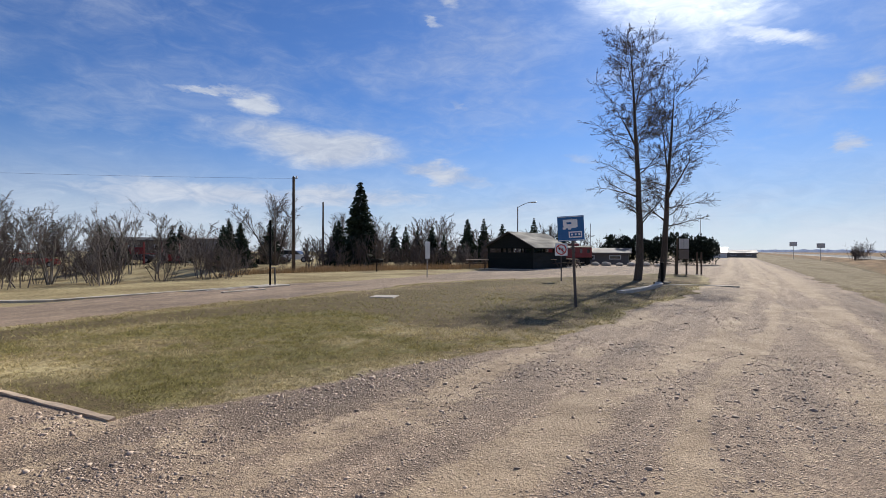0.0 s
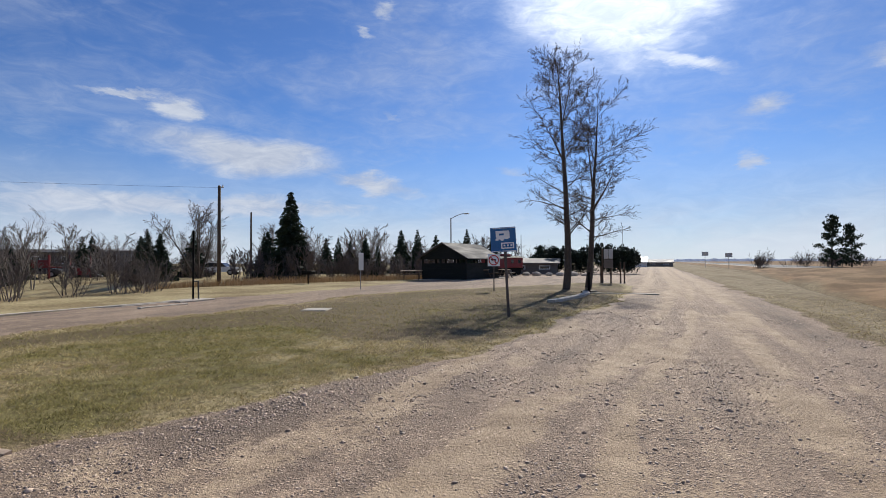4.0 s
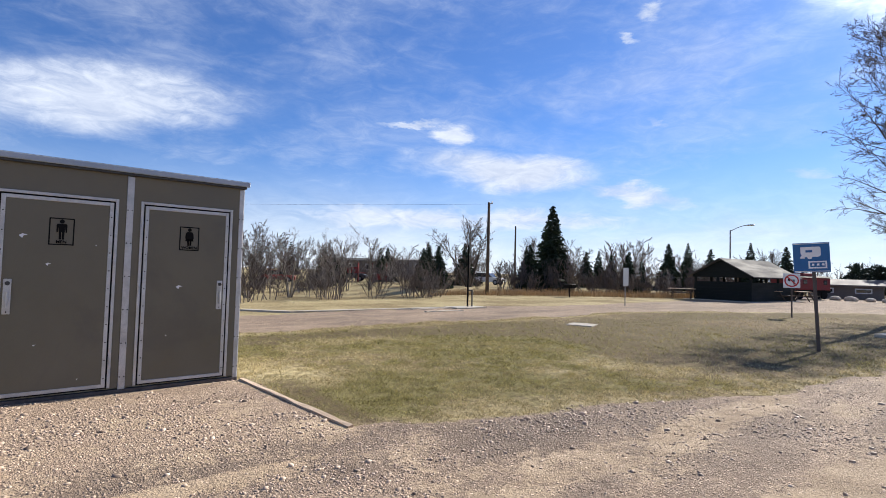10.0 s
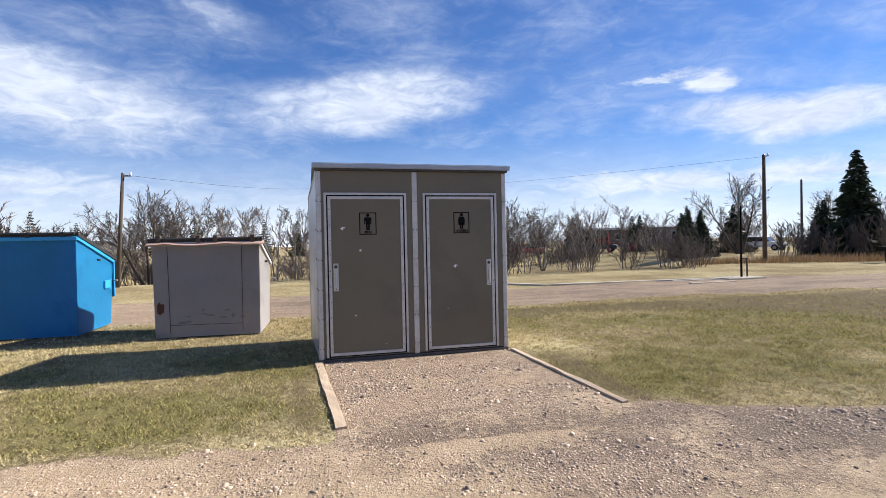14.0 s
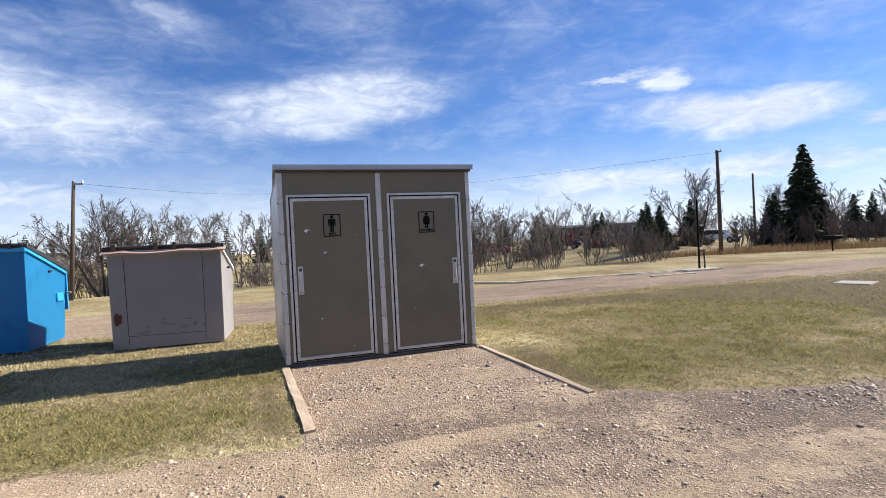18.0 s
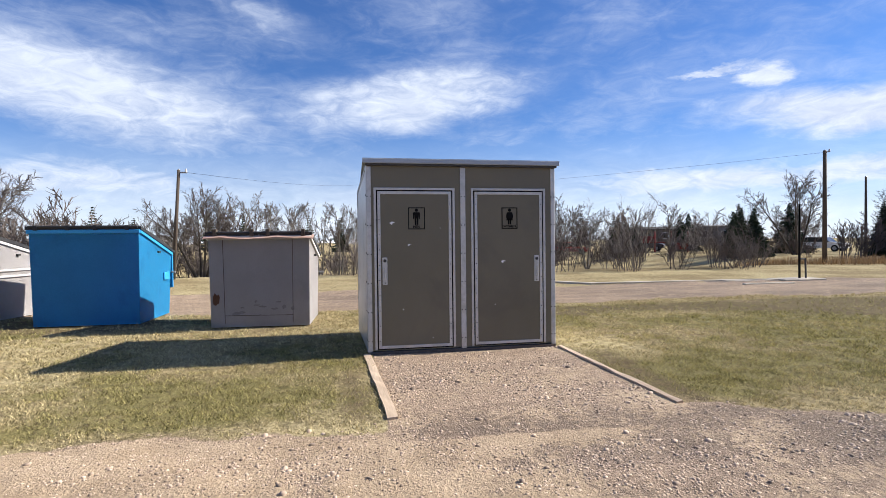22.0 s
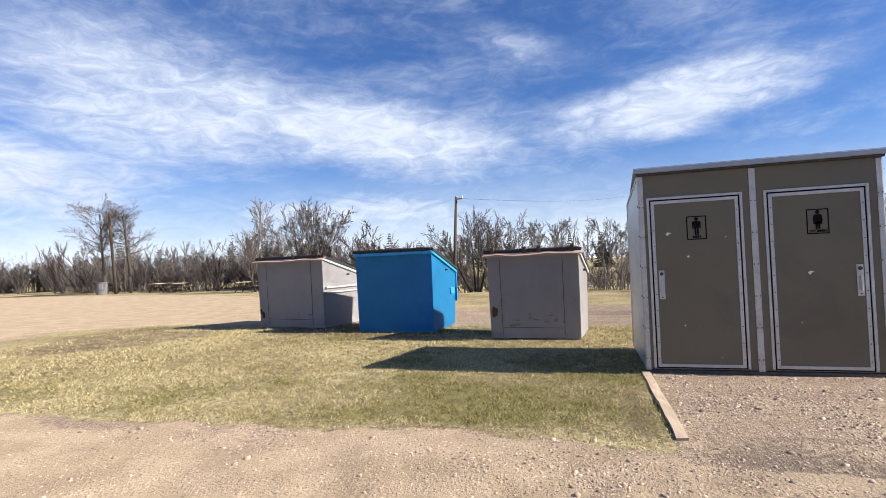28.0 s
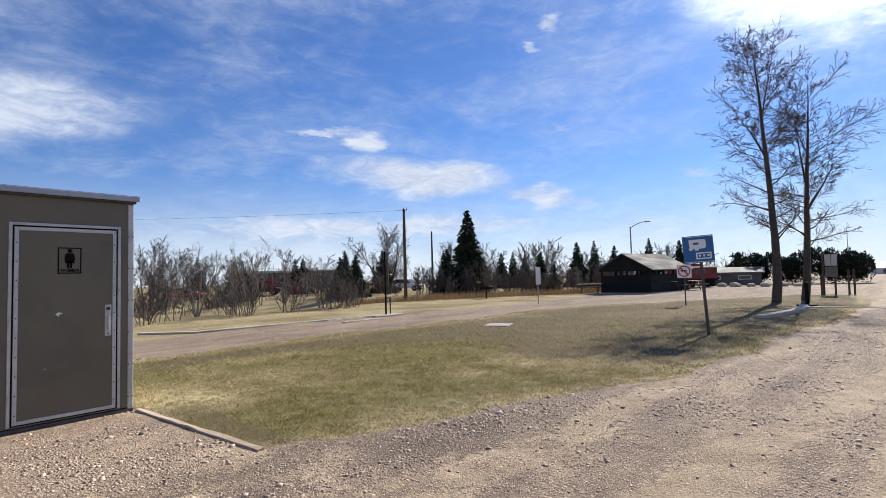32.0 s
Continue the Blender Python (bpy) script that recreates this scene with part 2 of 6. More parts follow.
BRICK_RED = surface("faded_red_paint", (0.13, 0.018, 0.02), (0.22, 0.034, 0.034), 2, 0.7, 0.1, grain=20)
WHITE_PAINT = surface("white_paint", (0.52, 0.53, 0.54), (0.64, 0.65, 0.66), 1.5, 0.6, 0.05, grain=20)
GREY_WALL = surface("grey_wall", (0.16, 0.15, 0.15), (0.25, 0.24, 0.235), 0.6, 0.8, 0.1, grain=8)
BROWN_WALL = surface("brown_wall", (0.12, 0.105, 0.095), (0.19, 0.17, 0.155), 0.6, 0.8, 0.1, grain=8)
DARK_GLASS = surface("dark_window", (0.015, 0.018, 0.022), (0.03, 0.035, 0.04), 1, 0.12, 0.0, spec=0.6)
CAR_PAINT = {k: surface("car_paint_" + k, v, tuple(c * 1.15 for c in v), 1, 0.25, 0.0, spec=0.6) for k, v in {"white": (0.62, 0.62, 0.62), "red": (0.3, 0.02, 0.02), "dark": (0.03, 0.03, 0.035), "silver": (0.36, 0.37, 0.38)}.items()}
TYRE = surface("tyre", (0.012, 0.012, 0.012), (0.025, 0.025, 0.025), 8, 0.9, 0.1)
# woods painted pale blue-grey, so that the colour holds the haze of distance
HAZE_WOOD = surface("haze_painted_wood", (0.74, 0.77, 0.81), (0.80, 0.82, 0.85), 0.02, 1.0, 0.0, grain=0.2, spec=0.0)
ASPHALT = surface("asphalt", (0.05, 0.05, 0.05), (0.09, 0.088, 0.085), 0.8, 0.9, 0.2, grain=20)

# ---------------------------------------------------------------- mesh helpers


def mesh_of(name, verts, faces):
    me = bpy.data.meshes.new(name)
    me.from_pydata([tuple(v) for v in verts], [], faces)
    me.update()
    return me


def part(name, bm, material, parent=None, label="", smooth=False):
    """Links a bmesh, or a mesh, as one object under a thing or a part."""
    if isinstance(bm, bmesh.types.BMesh):
        me = bpy.data.meshes.new(name)
        bm.normal_update()
        bm.to_mesh(me)
        bm.free()
    else:
        me = bm
    if material and not me.materials:
        me.materials.append(material)
    if smooth:
        for p in me.polygons:
            p.use_smooth = True
    ob = new(name, me)
    ob.parent = parent
    return tagged(ob, label)


def thing(name, place, label, category, group="", kind="", turn=0.0):
    """An Empty at the base of a thing, for its parts."""
    ob = new(name)
    ob.empty_display_size = 0.1
    ob.matrix_world = pose(*place, 0, 0, turn)
    return tagged(ob, label, category, group, kind)


def block(lo, hi, bevel=0.0, bm=None, m=None):
    """A box from corner to corner, its edges rounded off by bevel."""
    own = bmesh.new()
    bmesh.ops.create_cube(own, size=1.0)
    for v in own.verts:
        v.co = Vector([(lo[i] + hi[i]) / 2 + v.co[i] * (hi[i] - lo[i]) for i in range(3)])
    if bevel:
        bmesh.ops.bevel(own, geom=own.edges[:], offset=bevel, segments=1, affect="EDGES")
    if m is not None:
        own.transform(m)
    if bm is None:
        return own
    me = bpy.data.meshes.new("tmp")
    own.to_mesh(me)
    own.free()
    bm.from_mesh(me)
    bpy.data.meshes.remove(me)
    return bm


def rod(a, b, r0, r1=None, sides=10, bm=None):
    """A tapered round bar between two points."""
    a, b = Vector(a), Vector(b)
    r1 = r0 if r1 is None else r1
    own = bm or bmesh.new()
    d = b - a
    bmesh.ops.create_cone(own, cap_ends=True, segments=sides, radius1=r0, radius2=r1, depth=d.length, matrix=Matrix.Translation((a + b) / 2) @ d.to_track_quat("Z", "Y").to_matrix().to_4x4())
    return own


def slab_of(outline, z0, z1, axis="z"):
    """A plate with the given outline, from z0 to z1."""
    bm = bmesh.new()
    put = {"z": lambda p, h: (p[0], p[1], h), "x": lambda p, h: (h, p[0], p[1]), "y": lambda p, h: (p[0], h, p[1])}[axis]
    a = [bm.verts.new(put(p, z0)) for p in outline]
    b = [bm.verts.new(put(p, z1)) for p in outline]
    bm.faces.new(a)
    bm.faces.new(b)
    for i in range(len(a)):
        j = (i + 1) % len(a)
        bm.faces.new((a[i], a[j], b[j], b[i]))
    bmesh.ops.recalc_face_normals(bm, faces=bm.faces[:])
    return bm


def ring_points(cx, cy, r, n=28, a0=0.0, a1=360.0):
    return [(cx + r * math.cos(radians(a0 + (a1 - a0) * i / n)), cy + r * math.sin(radians(a0 + (a1 - a0) * i / n))) for i in range(n)]


# ---------------------------------------------------------------- ground


TABLES = {}


def lattice(x, y, seed):
    """Smooth value noise on arrays, -1 to 1."""
    if seed not in TABLES:
        TABLES[seed] = np.random.RandomState(seed).uniform(-1, 1, (64, 64))
    table = TABLES[seed]
    xi, yi = np.floor(x).astype(int), np.floor(y).astype(int)
    fx, fy = x - xi, y - yi
    fx, fy = fx * fx * (3 - 2 * fx), fy * fy * (3 - 2 * fy)
    t = lambda i, j: table[(xi + i) % 64, (yi + j) % 64]
    return (t(0, 0) * (1 - fx) + t(1, 0) * fx) * (1 - fy) + (t(0, 1) * (1 - fx) + t(1, 1) * fx) * fy


def rough_noise(x, y, scale, seed, octaves=4):
    total, amp = 0.0, 0.5
    for k in range(octaves):
        total = total + amp * lattice(x * scale * 2**k + 17.3 * k, y * scale * 2**k + 9.1 * k, seed + k)
        amp *= 0.55
    return total


def step(v, lo, hi):
    t = np.clip((v - lo) / (hi - lo), 0, 1)
    return t * t * (3 - 2 * t)


EDGE_Y = [-60, -20, -7, -3, 0, 2.8, 3.6, 6, 9, 12, 16, 19, 24, 30, 36, 44, 200]
EDGE_X = [-3.0, -4.0, -4.4, -4.6, -4.75, -4.8, -4.3, -3.8, -2.6, -2.45, -2.1, -1.6, -1.3, -1.3, -2.2, -6, -6]


def zones(x, y):
    """How far each spot is gravel road, packed clay, grass island or verge: 0 to 1 each."""
    w = rough_noise(x, y, 0.9, 3) * 0.42 + rough_noise(x, y, 0.25, 8) * 0.3
    left = np.interp(y, EDGE_Y, EDGE_X)
    right = np.interp(y, [-60, 0, 9, 60, 300], [3.3, 3.3, 3.5, 3.6, 3.0])
    main = step(x - left + w, -0.12, 0.28) * step(right - x + w * 1.3, -0.3, 0.4)
    pad = step(np.minimum(np.minimum(x + 7.45, -4.3 - x), np.minimum(y - 0.03, 2.72 - y)), -0.02, 0.05)
    west_hi = np.interp(y, [-40, -16, -12, -9, -3, 20, 27, 34], [-10, -10.5, -12.6, -12.6, -11.9, -11.8, -9.5, -5])
    west_lo = np.interp(y, [-60, -30, -20, -10, -3, 16, 22, 40, 60], [-33, -30, -26, -18, -16.3, -16.3, -15.5, -16.5, -13])
    west = step(west_hi - x + w * 1.2, -0.3, 0.4) * step(x - west_lo + w * 1.5, -0.3, 0.4)
    south = step(-y - 14 + w * 3 + np.clip(x + 10, -3, 0) * 0.9, -1, 2) * step(x + np.interp(y, [-60, -30, -15], [33, 30, 24]), -1, 1) * step(4 - x, -0.3, 0.3)
    north = step(y - 35 + w * 2, -1, 2) * step(x + 17 + w * 2, -1, 1) * step(right - x, -0.3, 0.3)
    gravel = np.maximum.reduce([main, pad, west, south, north])
    # clay: packed wheel lines between the bands of loose stones, and the sandy yard to the south
    wob = rough_noise(x, y * 0.15, 0.5, 21) * 0.22
    band = lambda ys, xs, wd: np.exp(-(((x + wob - np.interp(y, ys, xs)) / wd) ** 2))
    lines = np.maximum.reduce([
        band([-4, 3.3, 4.8, 8.7, 13, 30], [-2.4, -1.67, -1.38, -0.6, -0.26, 0.9], 0.34),
        band([0, 4, 7, 11, 19, 40], [1.1, 1.1, 1.2, 1.4, 2.2, 2.6], 0.30),
        band([0, 8, 30], [1.9, 1.9, 2.4], 0.16),
        band([0, 8, 14, 30], [-3.0, -2.7, -2.1, -0.6], 0.28),
        band([0, 6, 12, 30], [-0.5, -0.5, 0.45, 1.6], 0.16)])
    ridges = np.maximum.reduce([
        band([0, 3, 5.9, 7.5, 11, 21, 30], [-2.5, -2.1, -1.92, -1.67, -1.1, -0.3, 0.5], 0.15),
        band([0, 7, 11, 30], [2.4, 2.5, 2.7, 3.0], 0.32),
        band([0, 8, 20, 60], [3.15, 3.15, 3.45, 3.5], 0.30),
        band([0, 5, 9, 14, 30], [-4.2, -3.8, -2.9, -2.5, -1.2], 0.35)])
    clay = main * np.clip(lines * 0.85 + rough_noise(x, y * 0.3, 1.1, 31) * 1.0 + 0.10 - ridges * 0.5, 0, 1)
    clay = np.maximum(clay, main * step(y - 14, 0, 12) * (0.55 + 0.45 * lines))
    clay = np.maximum(clay, main * step(-y + 0.6 + w * 2, 0.0, 2.5) * 1.0 * step(x + 4.6 + w, 0, 0.8))
    clay = np.maximum(clay, main * step(4.5 - y + w * 3, 0, 3) * np.clip(0.62 + rough_noise(x, y, 1.1, 35) * 1.1, 0, 1) * step(-2.2 - x + w, 0, 1))
    clay = np.maximum(clay, np.maximum(south * 0.95, west * (0.35 + 0.65 * step(-y, 2, 9))))
    clay = np.where(pad > 0.5, 0.42 + rough_noise(x, y, 1.5, 33) * 0.5, clay)
    moist_shade = main * step(rough_noise(x, y * 0.5, 0.5, 41) + 0.22 - np.abs(x - left - 0.6) * 0.45, 0.05, 0.6) * step(y, 1.5, 4)
    moist_shade = np.maximum(moist_shade, main * ridges * (0.45 + rough_noise(x, y * 0.5, 1.2, 43)) * step(y, 1.0, 3.5))
    # dark gravel by the poplars, with the trees' shadow put into the colour
    moist_shade = np.maximum(moist_shade, main * step(33.0 - y + w, -1, 6) * step(y - 14.5 + w, 0, 4) * step(0.4 - x + w * 2, -0.8, 1.6) * 0.95)
    moist_shade = np.maximum(moist_shade, main * 0.75 * np.exp(-(((x + 4.2 + w) / 0.55) ** 2)) * step(y + 0.6, 0, 1.2) * step(5.5 - y, 0, 2))
    moist_shade = np.maximum(moist_shade, north * 0.3)
    moist_shade = np.maximum(moist_shade, west * (0.2 + 0.7 * step(rough_noise(x * 1.6, y * 0.5, 0.5, 47), -0.05, 0.4)) * step(y + 6, 0, 6) * 0.9)
    # grass: green on the island, straw on verges
    inside = step(x - west_hi, 0, 0.6) * step(left - x, 0, 0.5) * step(y + 15, 0, 3)
    green = inside * np.clip(0.46 + rough_noise(x, y, 0.22, 51) * 2.0 + rough_noise(x, y, 0.9, 55) * 1.4 + 0.22 * np.exp(-(((y - 6.5) / 4.0) ** 2)) - step(y, 10, 17) * 0.45, 0, 1)
    bare = inside * step(rough_noise(x, y, 0.35, 61) + step(-11.8 + 3.0 - x, -2.0, 2.0) * 0.55 + step(y, 6, 13) * 0.95 - 0.04, 0.18, 0.6)
    bare = np.maximum(bare, step(x - left + 0.30 + w * 1.3, 0, 0.6) * 0.85 * step(y + 14, 0, 2) * (1 - pad))
    # trodden soil along the two boards
    bare = np.maximum(bare, np.exp(-(((y - 2.95 + w * 0.4) / 0.28) ** 2)) * step(x + 7.3, 0, 0.4) * step(-4.5 - x, 0, 0.4))
    bare = np.maximum(bare, 0.8 * np.exp(-(((y + 0.2 + w * 0.3) / 0.2) ** 2)) * step(x + 7.0, 0, 0.8) * step(-4.6 - x, 0, 0.4))
    bare = np.maximum(bare, step(rough_noise(x, y * 2, 0.12, 66), 0.22, 0.4) * step(-19.0 - x, 0, 3) * step(-y - 15, 0, 6) * step(y + 45, 0, 5))
    off = x - ditch_line(y) + rough_noise(x, y * 0.4, 0.5, 101) * 0.9
    brown = step(off, 0.1, 1.0) * (0.7 + 0.3 * np.clip(rough_noise(x, y * 0.6, 0.2, 105) * 1.5 + 0.5, 0, 1))
    bare = np.maximum(bare, np.exp(-((off / 0.6) ** 2)) * 1.3)
    bare = np.maximum(bare, step(off, 5.5, 6.5) * step(rough_noise(x, y * 0.5, 0.3, 107), 0.0, 0.35) * 0.7)
    pale = step(x - right + w, 0.1, 0.5) * step(-off, 0.35, 1.3) * np.clip(0.72 + rough_noise(x, y * 0.2, 0.9, 109) * 1.5, 0, 1)
    green = np.maximum(green, 0.40 * step(-off, 0.0, 0.5) * step(off, -1.2, -0.5) * step(x, 3, 4))
    return gravel, clay, green, np.clip(bare, 0, 1), np.clip(moist_shade, 0, 1), brown, pale


def ditch_line(y):
    return np.interp(y, [-20, 15, 25, 45, 100], [6.0, 6.9, 7.7, 9.6, 13])


def height(x, y):
    g = 0.035 * rough_noise(x, y, 0.35, 71) + 0.012 * rough_noise(x, y, 2.5, 75)
    off = x - ditch_line(y) + rough_noise(x * 0.5, y * 0.15, 1.0, 111) * 0.5
    ditch = -0.30 * np.exp(-((off / 0.9) ** 2)) - 0.22 * np.exp(-((off / 0.22) ** 2)) + 0.9 * step(off, 0.2, 5.5) + 0.1 * step(x, 11, 17) - 0.08 * step(x, 3.6, 5.0)
    ditch = ditch * (0.35 + 0.65 * step(90 - y, 0, 50))
    line = x + 0.06 * y + rough_noise(x, y * 0.2, 0.25, 21) * 1.1
    rut = sum(-0.035 * np.exp(-(((line - c) / wd) ** 2)) for c, wd in ((-3.1, 0.5), (-1.6, 0.35), (0.9, 0.4), (2.3, 0.35), (3.4, 0.3))) * step(x + 4.6, 0, 0.6) * step(4 - x, 0, 1)
    near = step(16 - np.hypot(x, y), 0, 9)
    crumbs = (0.022 * rough_noise(x, y, 2.6, 81) + 0.016 * np.abs(rough_noise(x, y, 6.0, 85, 2))) * near
    # windrows of loose gravel that lie along the road and before the pad
    bank = np.exp(-(((x + 3.95 + 0.25 * rough_noise(x, y, 0.6, 131)) / 0.22) ** 2)) * step(y + 3.5, 0, 1.5) * step(5.0 - y, 0, 2)
    bank = bank + np.exp(-(((x + 2.0 - 0.10 * y + 0.2 * rough_noise(x, y, 0.5, 133)) / 0.16) ** 2)) * step(y - 3, 0, 2) * step(16 - y, 0, 4)
    crumbs = crumbs + bank * (0.02 + 0.03 * np.clip(rough_noise(x, y, 1.6, 135), -0.5, 1)) * near
    flat = 1 - step(9 - np.hypot((x + 8) * 1.0, (y - 1.2) * 1.0), 4, 6) * 0.75
    creek = -1.0 * step(-24 - x, 0, 12) * step(y + 20, 0, 12) * step(32 - y, 0, 12)
    berm = 0.09 * np.exp(-(((x + 15.95) / 0.25) ** 2)) * step(y - 6.5, 0, 1.5) * step(14.6 - y, 0, 1.5) * (0.6 + rough_noise(x, y, 2.0, 121))
    berm = berm + 0.05 * np.clip(rough_noise(x * 1.4, y * 0.45, 1.0, 125), 0, 1) * step(x + 16, 0, 0.6) * step(-11.6 - x, 0, 0.6) * step(y + 4, 0, 3)
    return berm + (g + crumbs) * flat + ditch + rut + creek


def spaced(lo, hi, fine, far, growth=1.06):
    a = list(np.arange(lo, hi, fine))
    s, v = fine, lo
    while v > -far:
        s *= growth
        v -= s
        a.insert(0, v)
    s, v = fine, a[-1]
    while v < far:
        s *= growth
        v += s
        a.append(v)
    return np.array(a)


def ground_material():
    m = bpy.data.materials.new("ground")
    m.use_nodes = True
    n = Nodes(m.node_tree)
    b = m.node_tree.nodes["Principled BSDF"]
    co = n.add("ShaderNodeTexCoord").outputs["Object"]
    at = {k: n.add("ShaderNodeAttribute", attribute_name=k).outputs["Fac"] for k in ("gravel", "clay", "green", "bare", "moist_shade", "brown", "pale")}
    n1, n2, n3 = n.noise(co, 1.7, 6), n.noise(co, 14, 5), n.noise(co, 70, 4)
    n0 = n.noise(co, 0.35, 5)
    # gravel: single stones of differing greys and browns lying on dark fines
    # their dark and pale extremes also paint in small shadows and highlights
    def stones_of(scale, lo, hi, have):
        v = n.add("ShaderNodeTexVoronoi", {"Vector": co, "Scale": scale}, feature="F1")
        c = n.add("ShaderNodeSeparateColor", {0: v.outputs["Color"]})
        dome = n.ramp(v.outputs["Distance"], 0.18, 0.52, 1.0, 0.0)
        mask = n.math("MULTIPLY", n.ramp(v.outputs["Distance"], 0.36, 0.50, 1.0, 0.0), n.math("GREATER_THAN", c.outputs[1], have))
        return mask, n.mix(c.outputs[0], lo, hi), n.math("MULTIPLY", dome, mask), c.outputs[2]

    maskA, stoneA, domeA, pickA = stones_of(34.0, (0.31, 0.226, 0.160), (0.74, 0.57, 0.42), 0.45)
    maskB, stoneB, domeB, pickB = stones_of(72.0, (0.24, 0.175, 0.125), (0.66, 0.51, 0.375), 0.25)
    # darkens damp ground and also the painted tree shadow on the road
    damp_shade = n.math("MULTIPLY", at["moist_shade"], 0.75)
    fines = n.mix(n.ramp(n2, 0.35, 0.65), (0.28, 0.203, 0.142), (0.45, 0.332, 0.236))
    fines = n.mix(damp_shade, fines, (0.105, 0.078, 0.060))
    stones = n.mix(n.math("MULTIPLY", maskB, 0.9), fines, n.mix(n.math("MULTIPLY", damp_shade, 0.85), stoneB, (0.2, 0.16, 0.13)))
    stones = n.mix(n.math("MULTIPLY", maskA, 0.9), stones, n.mix(n.math("MULTIPLY", damp_shade, 0.65), stoneA, (0.2, 0.16, 0.13)))
    clay = n.mix(n.ramp(n1, 0.3, 0.7), (0.355, 0.263, 0.170), (0.48, 0.365, 0.246))
    clay = n.mix(n.math("MULTIPLY", n.ramp(n3, 0.4, 0.7), 0.35), clay, (0.32, 0.235, 0.17))
    clayness = n.ramp(n.math("ADD", at["clay"], n.math("ADD", n.math("MULTIPLY", n.math("SUBTRACT", n2, 0.5), 1.5), n.math("MULTIPLY", n.math("SUBTRACT", n1, 0.5), 1.2))), 0.34, 0.80)
    some = n.math("MULTIPLY", maskA, n.math("GREATER_THAN", pickA, 0.80))
    clay = n.mix(n.math("MULTIPLY", some, 0.85), clay, stoneA)
    road = n.mix(clayness, stones, clay)
    drawn = n.add("ShaderNodeMapping", {"Vector": co, "Scale": (2.6, 0.22, 1.0)}).outputs[0]
    streak = n.ramp(n.noise(drawn, 1.0, 6.0, 0.65), 0.36, 0.66)
    road = n.mix(n.math("MULTIPLY", n.math("MULTIPLY", n.math("SUBTRACT", 1.0, streak), n.math("SUBTRACT", 1.1, clayness)), 0.42), road, (0.165, 0.125, 0.097))
    # dark specks painted in for the small shadows between the stones
    shade_speck = n.ramp(n.noise(co, 40, 3.0, 0.75), 0.57, 0.63)
    road = n.mix(n.math("MULTIPLY", shade_speck, 0.55), road, (0.11, 0.082, 0.064))
    # grass: straw, green and bare soil
    n4 = n.noise(co, 5.0, 5.0, 0.65)
    straw = n.mix(n.ramp(n2, 0.3, 0.7), (0.33, 0.268, 0.140), (0.60, 0.505, 0.29))
    straw = n.mix(n.ramp(n0, 0.35, 0.65), straw, n.mix(n.ramp(n2, 0.3, 0.7), (0.19, 0.142, 0.076), (0.36, 0.28, 0.15)))
    straw = n.mix(at["pale"], straw, n.mix(n.ramp(n2, 0.35, 0.65), (0.40, 0.335, 0.195), (0.74, 0.64, 0.42)))
    grass = n.mix(n.ramp(n3, 0.3, 0.7), (0.130, 0.114, 0.042), (0.35, 0.300, 0.128))
    greenness = n.ramp(n.math("ADD", at["green"], n.math("MULTIPLY", n.math("SUBTRACT", n4, 0.5), 2.2)), 0.25, 0.85)
    lawn = n.mix(greenness, straw, grass)
    lawn = n.mix(n.math("MULTIPLY", n.ramp(n.noise(co, 8.0, 5.0, 0.7), 0.50, 0.64), 0.65), lawn, (0.085, 0.066, 0.036))
    soil = n.mix(n.ramp(n2, 0.3, 0.7), (0.075, 0.053, 0.035), (0.205, 0.146, 0.090))
    bareness = n.ramp(n.math("ADD", at["bare"], n.math("MULTIPLY", n.math("SUBTRACT", n2, 0.5), 1.2)), 0.35, 0.95)
    lawn = n.mix(n.math("MULTIPLY", bareness, n.ramp(n4, 0.38, 0.62, 0.95, 0.45)), lawn, soil)
    lawn = n.mix(at["brown"], lawn, n.mix(n.ramp(n.noise(n.add("ShaderNodeMapping", {"Vector": co, "Scale": (0.9, 0.12, 1.0)}).outputs[0], 1.0, 6.0, 0.65), 0.35, 0.65), (0.13, 0.076, 0.037), (0.33, 0.21, 0.115)))
    # dark thatch between the blades
    thatch = n.ramp(n.math("ADD", n.math("MULTIPLY", n.noise(co, 38, 3), 0.6), n.math("MULTIPLY", n.noise(co, 120, 2), 0.4)), 0.42, 0.60)
    lawn = n.mix(n.math("MULTIPLY", n.math("SUBTRACT", 1.0, thatch), n.ramp(at["green"], 0.0, 0.15, 0.25, 0.62)), lawn, (0.075, 0.062, 0.032))
    edge = n.math("ADD", at["gravel"], n.math("MULTIPLY", n.math("SUBTRACT", n2, 0.5), 0.5))
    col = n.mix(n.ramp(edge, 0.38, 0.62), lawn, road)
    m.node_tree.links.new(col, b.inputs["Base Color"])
    m.node_tree.links.new(n.ramp(edge, 0.38, 0.62, 0.95, 0.88), b.inputs["Roughness"])
    m.node_tree.links.new(n.ramp(edge, 0.38, 0.62, 0.06, 0.13), b.inputs["Specular IOR Level"])
    b.inputs["Diffuse Roughness"].default_value = 0.25
    loose = n.math("MULTIPLY", n.math("SUBTRACT", 1.25, clayness), n.ramp(edge, 0.38, 0.62))
    domes = n.math("ADD", n.math("MULTIPLY", domeA, 1.6), n.math("MULTIPLY", domeB, 0.8))
    h = n.math("ADD", n.math("MULTIPLY", n.ramp(n.noise(co, 30, 5.0, 0.7), 0.35, 0.7), 0.7), n.math("ADD", n.math("MULTIPLY", n2, 0.8), n.math("MULTIPLY", n3, 0.5)))
    h = n.math("ADD", h, n.math("MULTIPLY", domes, loose))
    bp = n.add("ShaderNodeBump", {"Height": h, "Strength": 0.65, "Distance": 0.016})
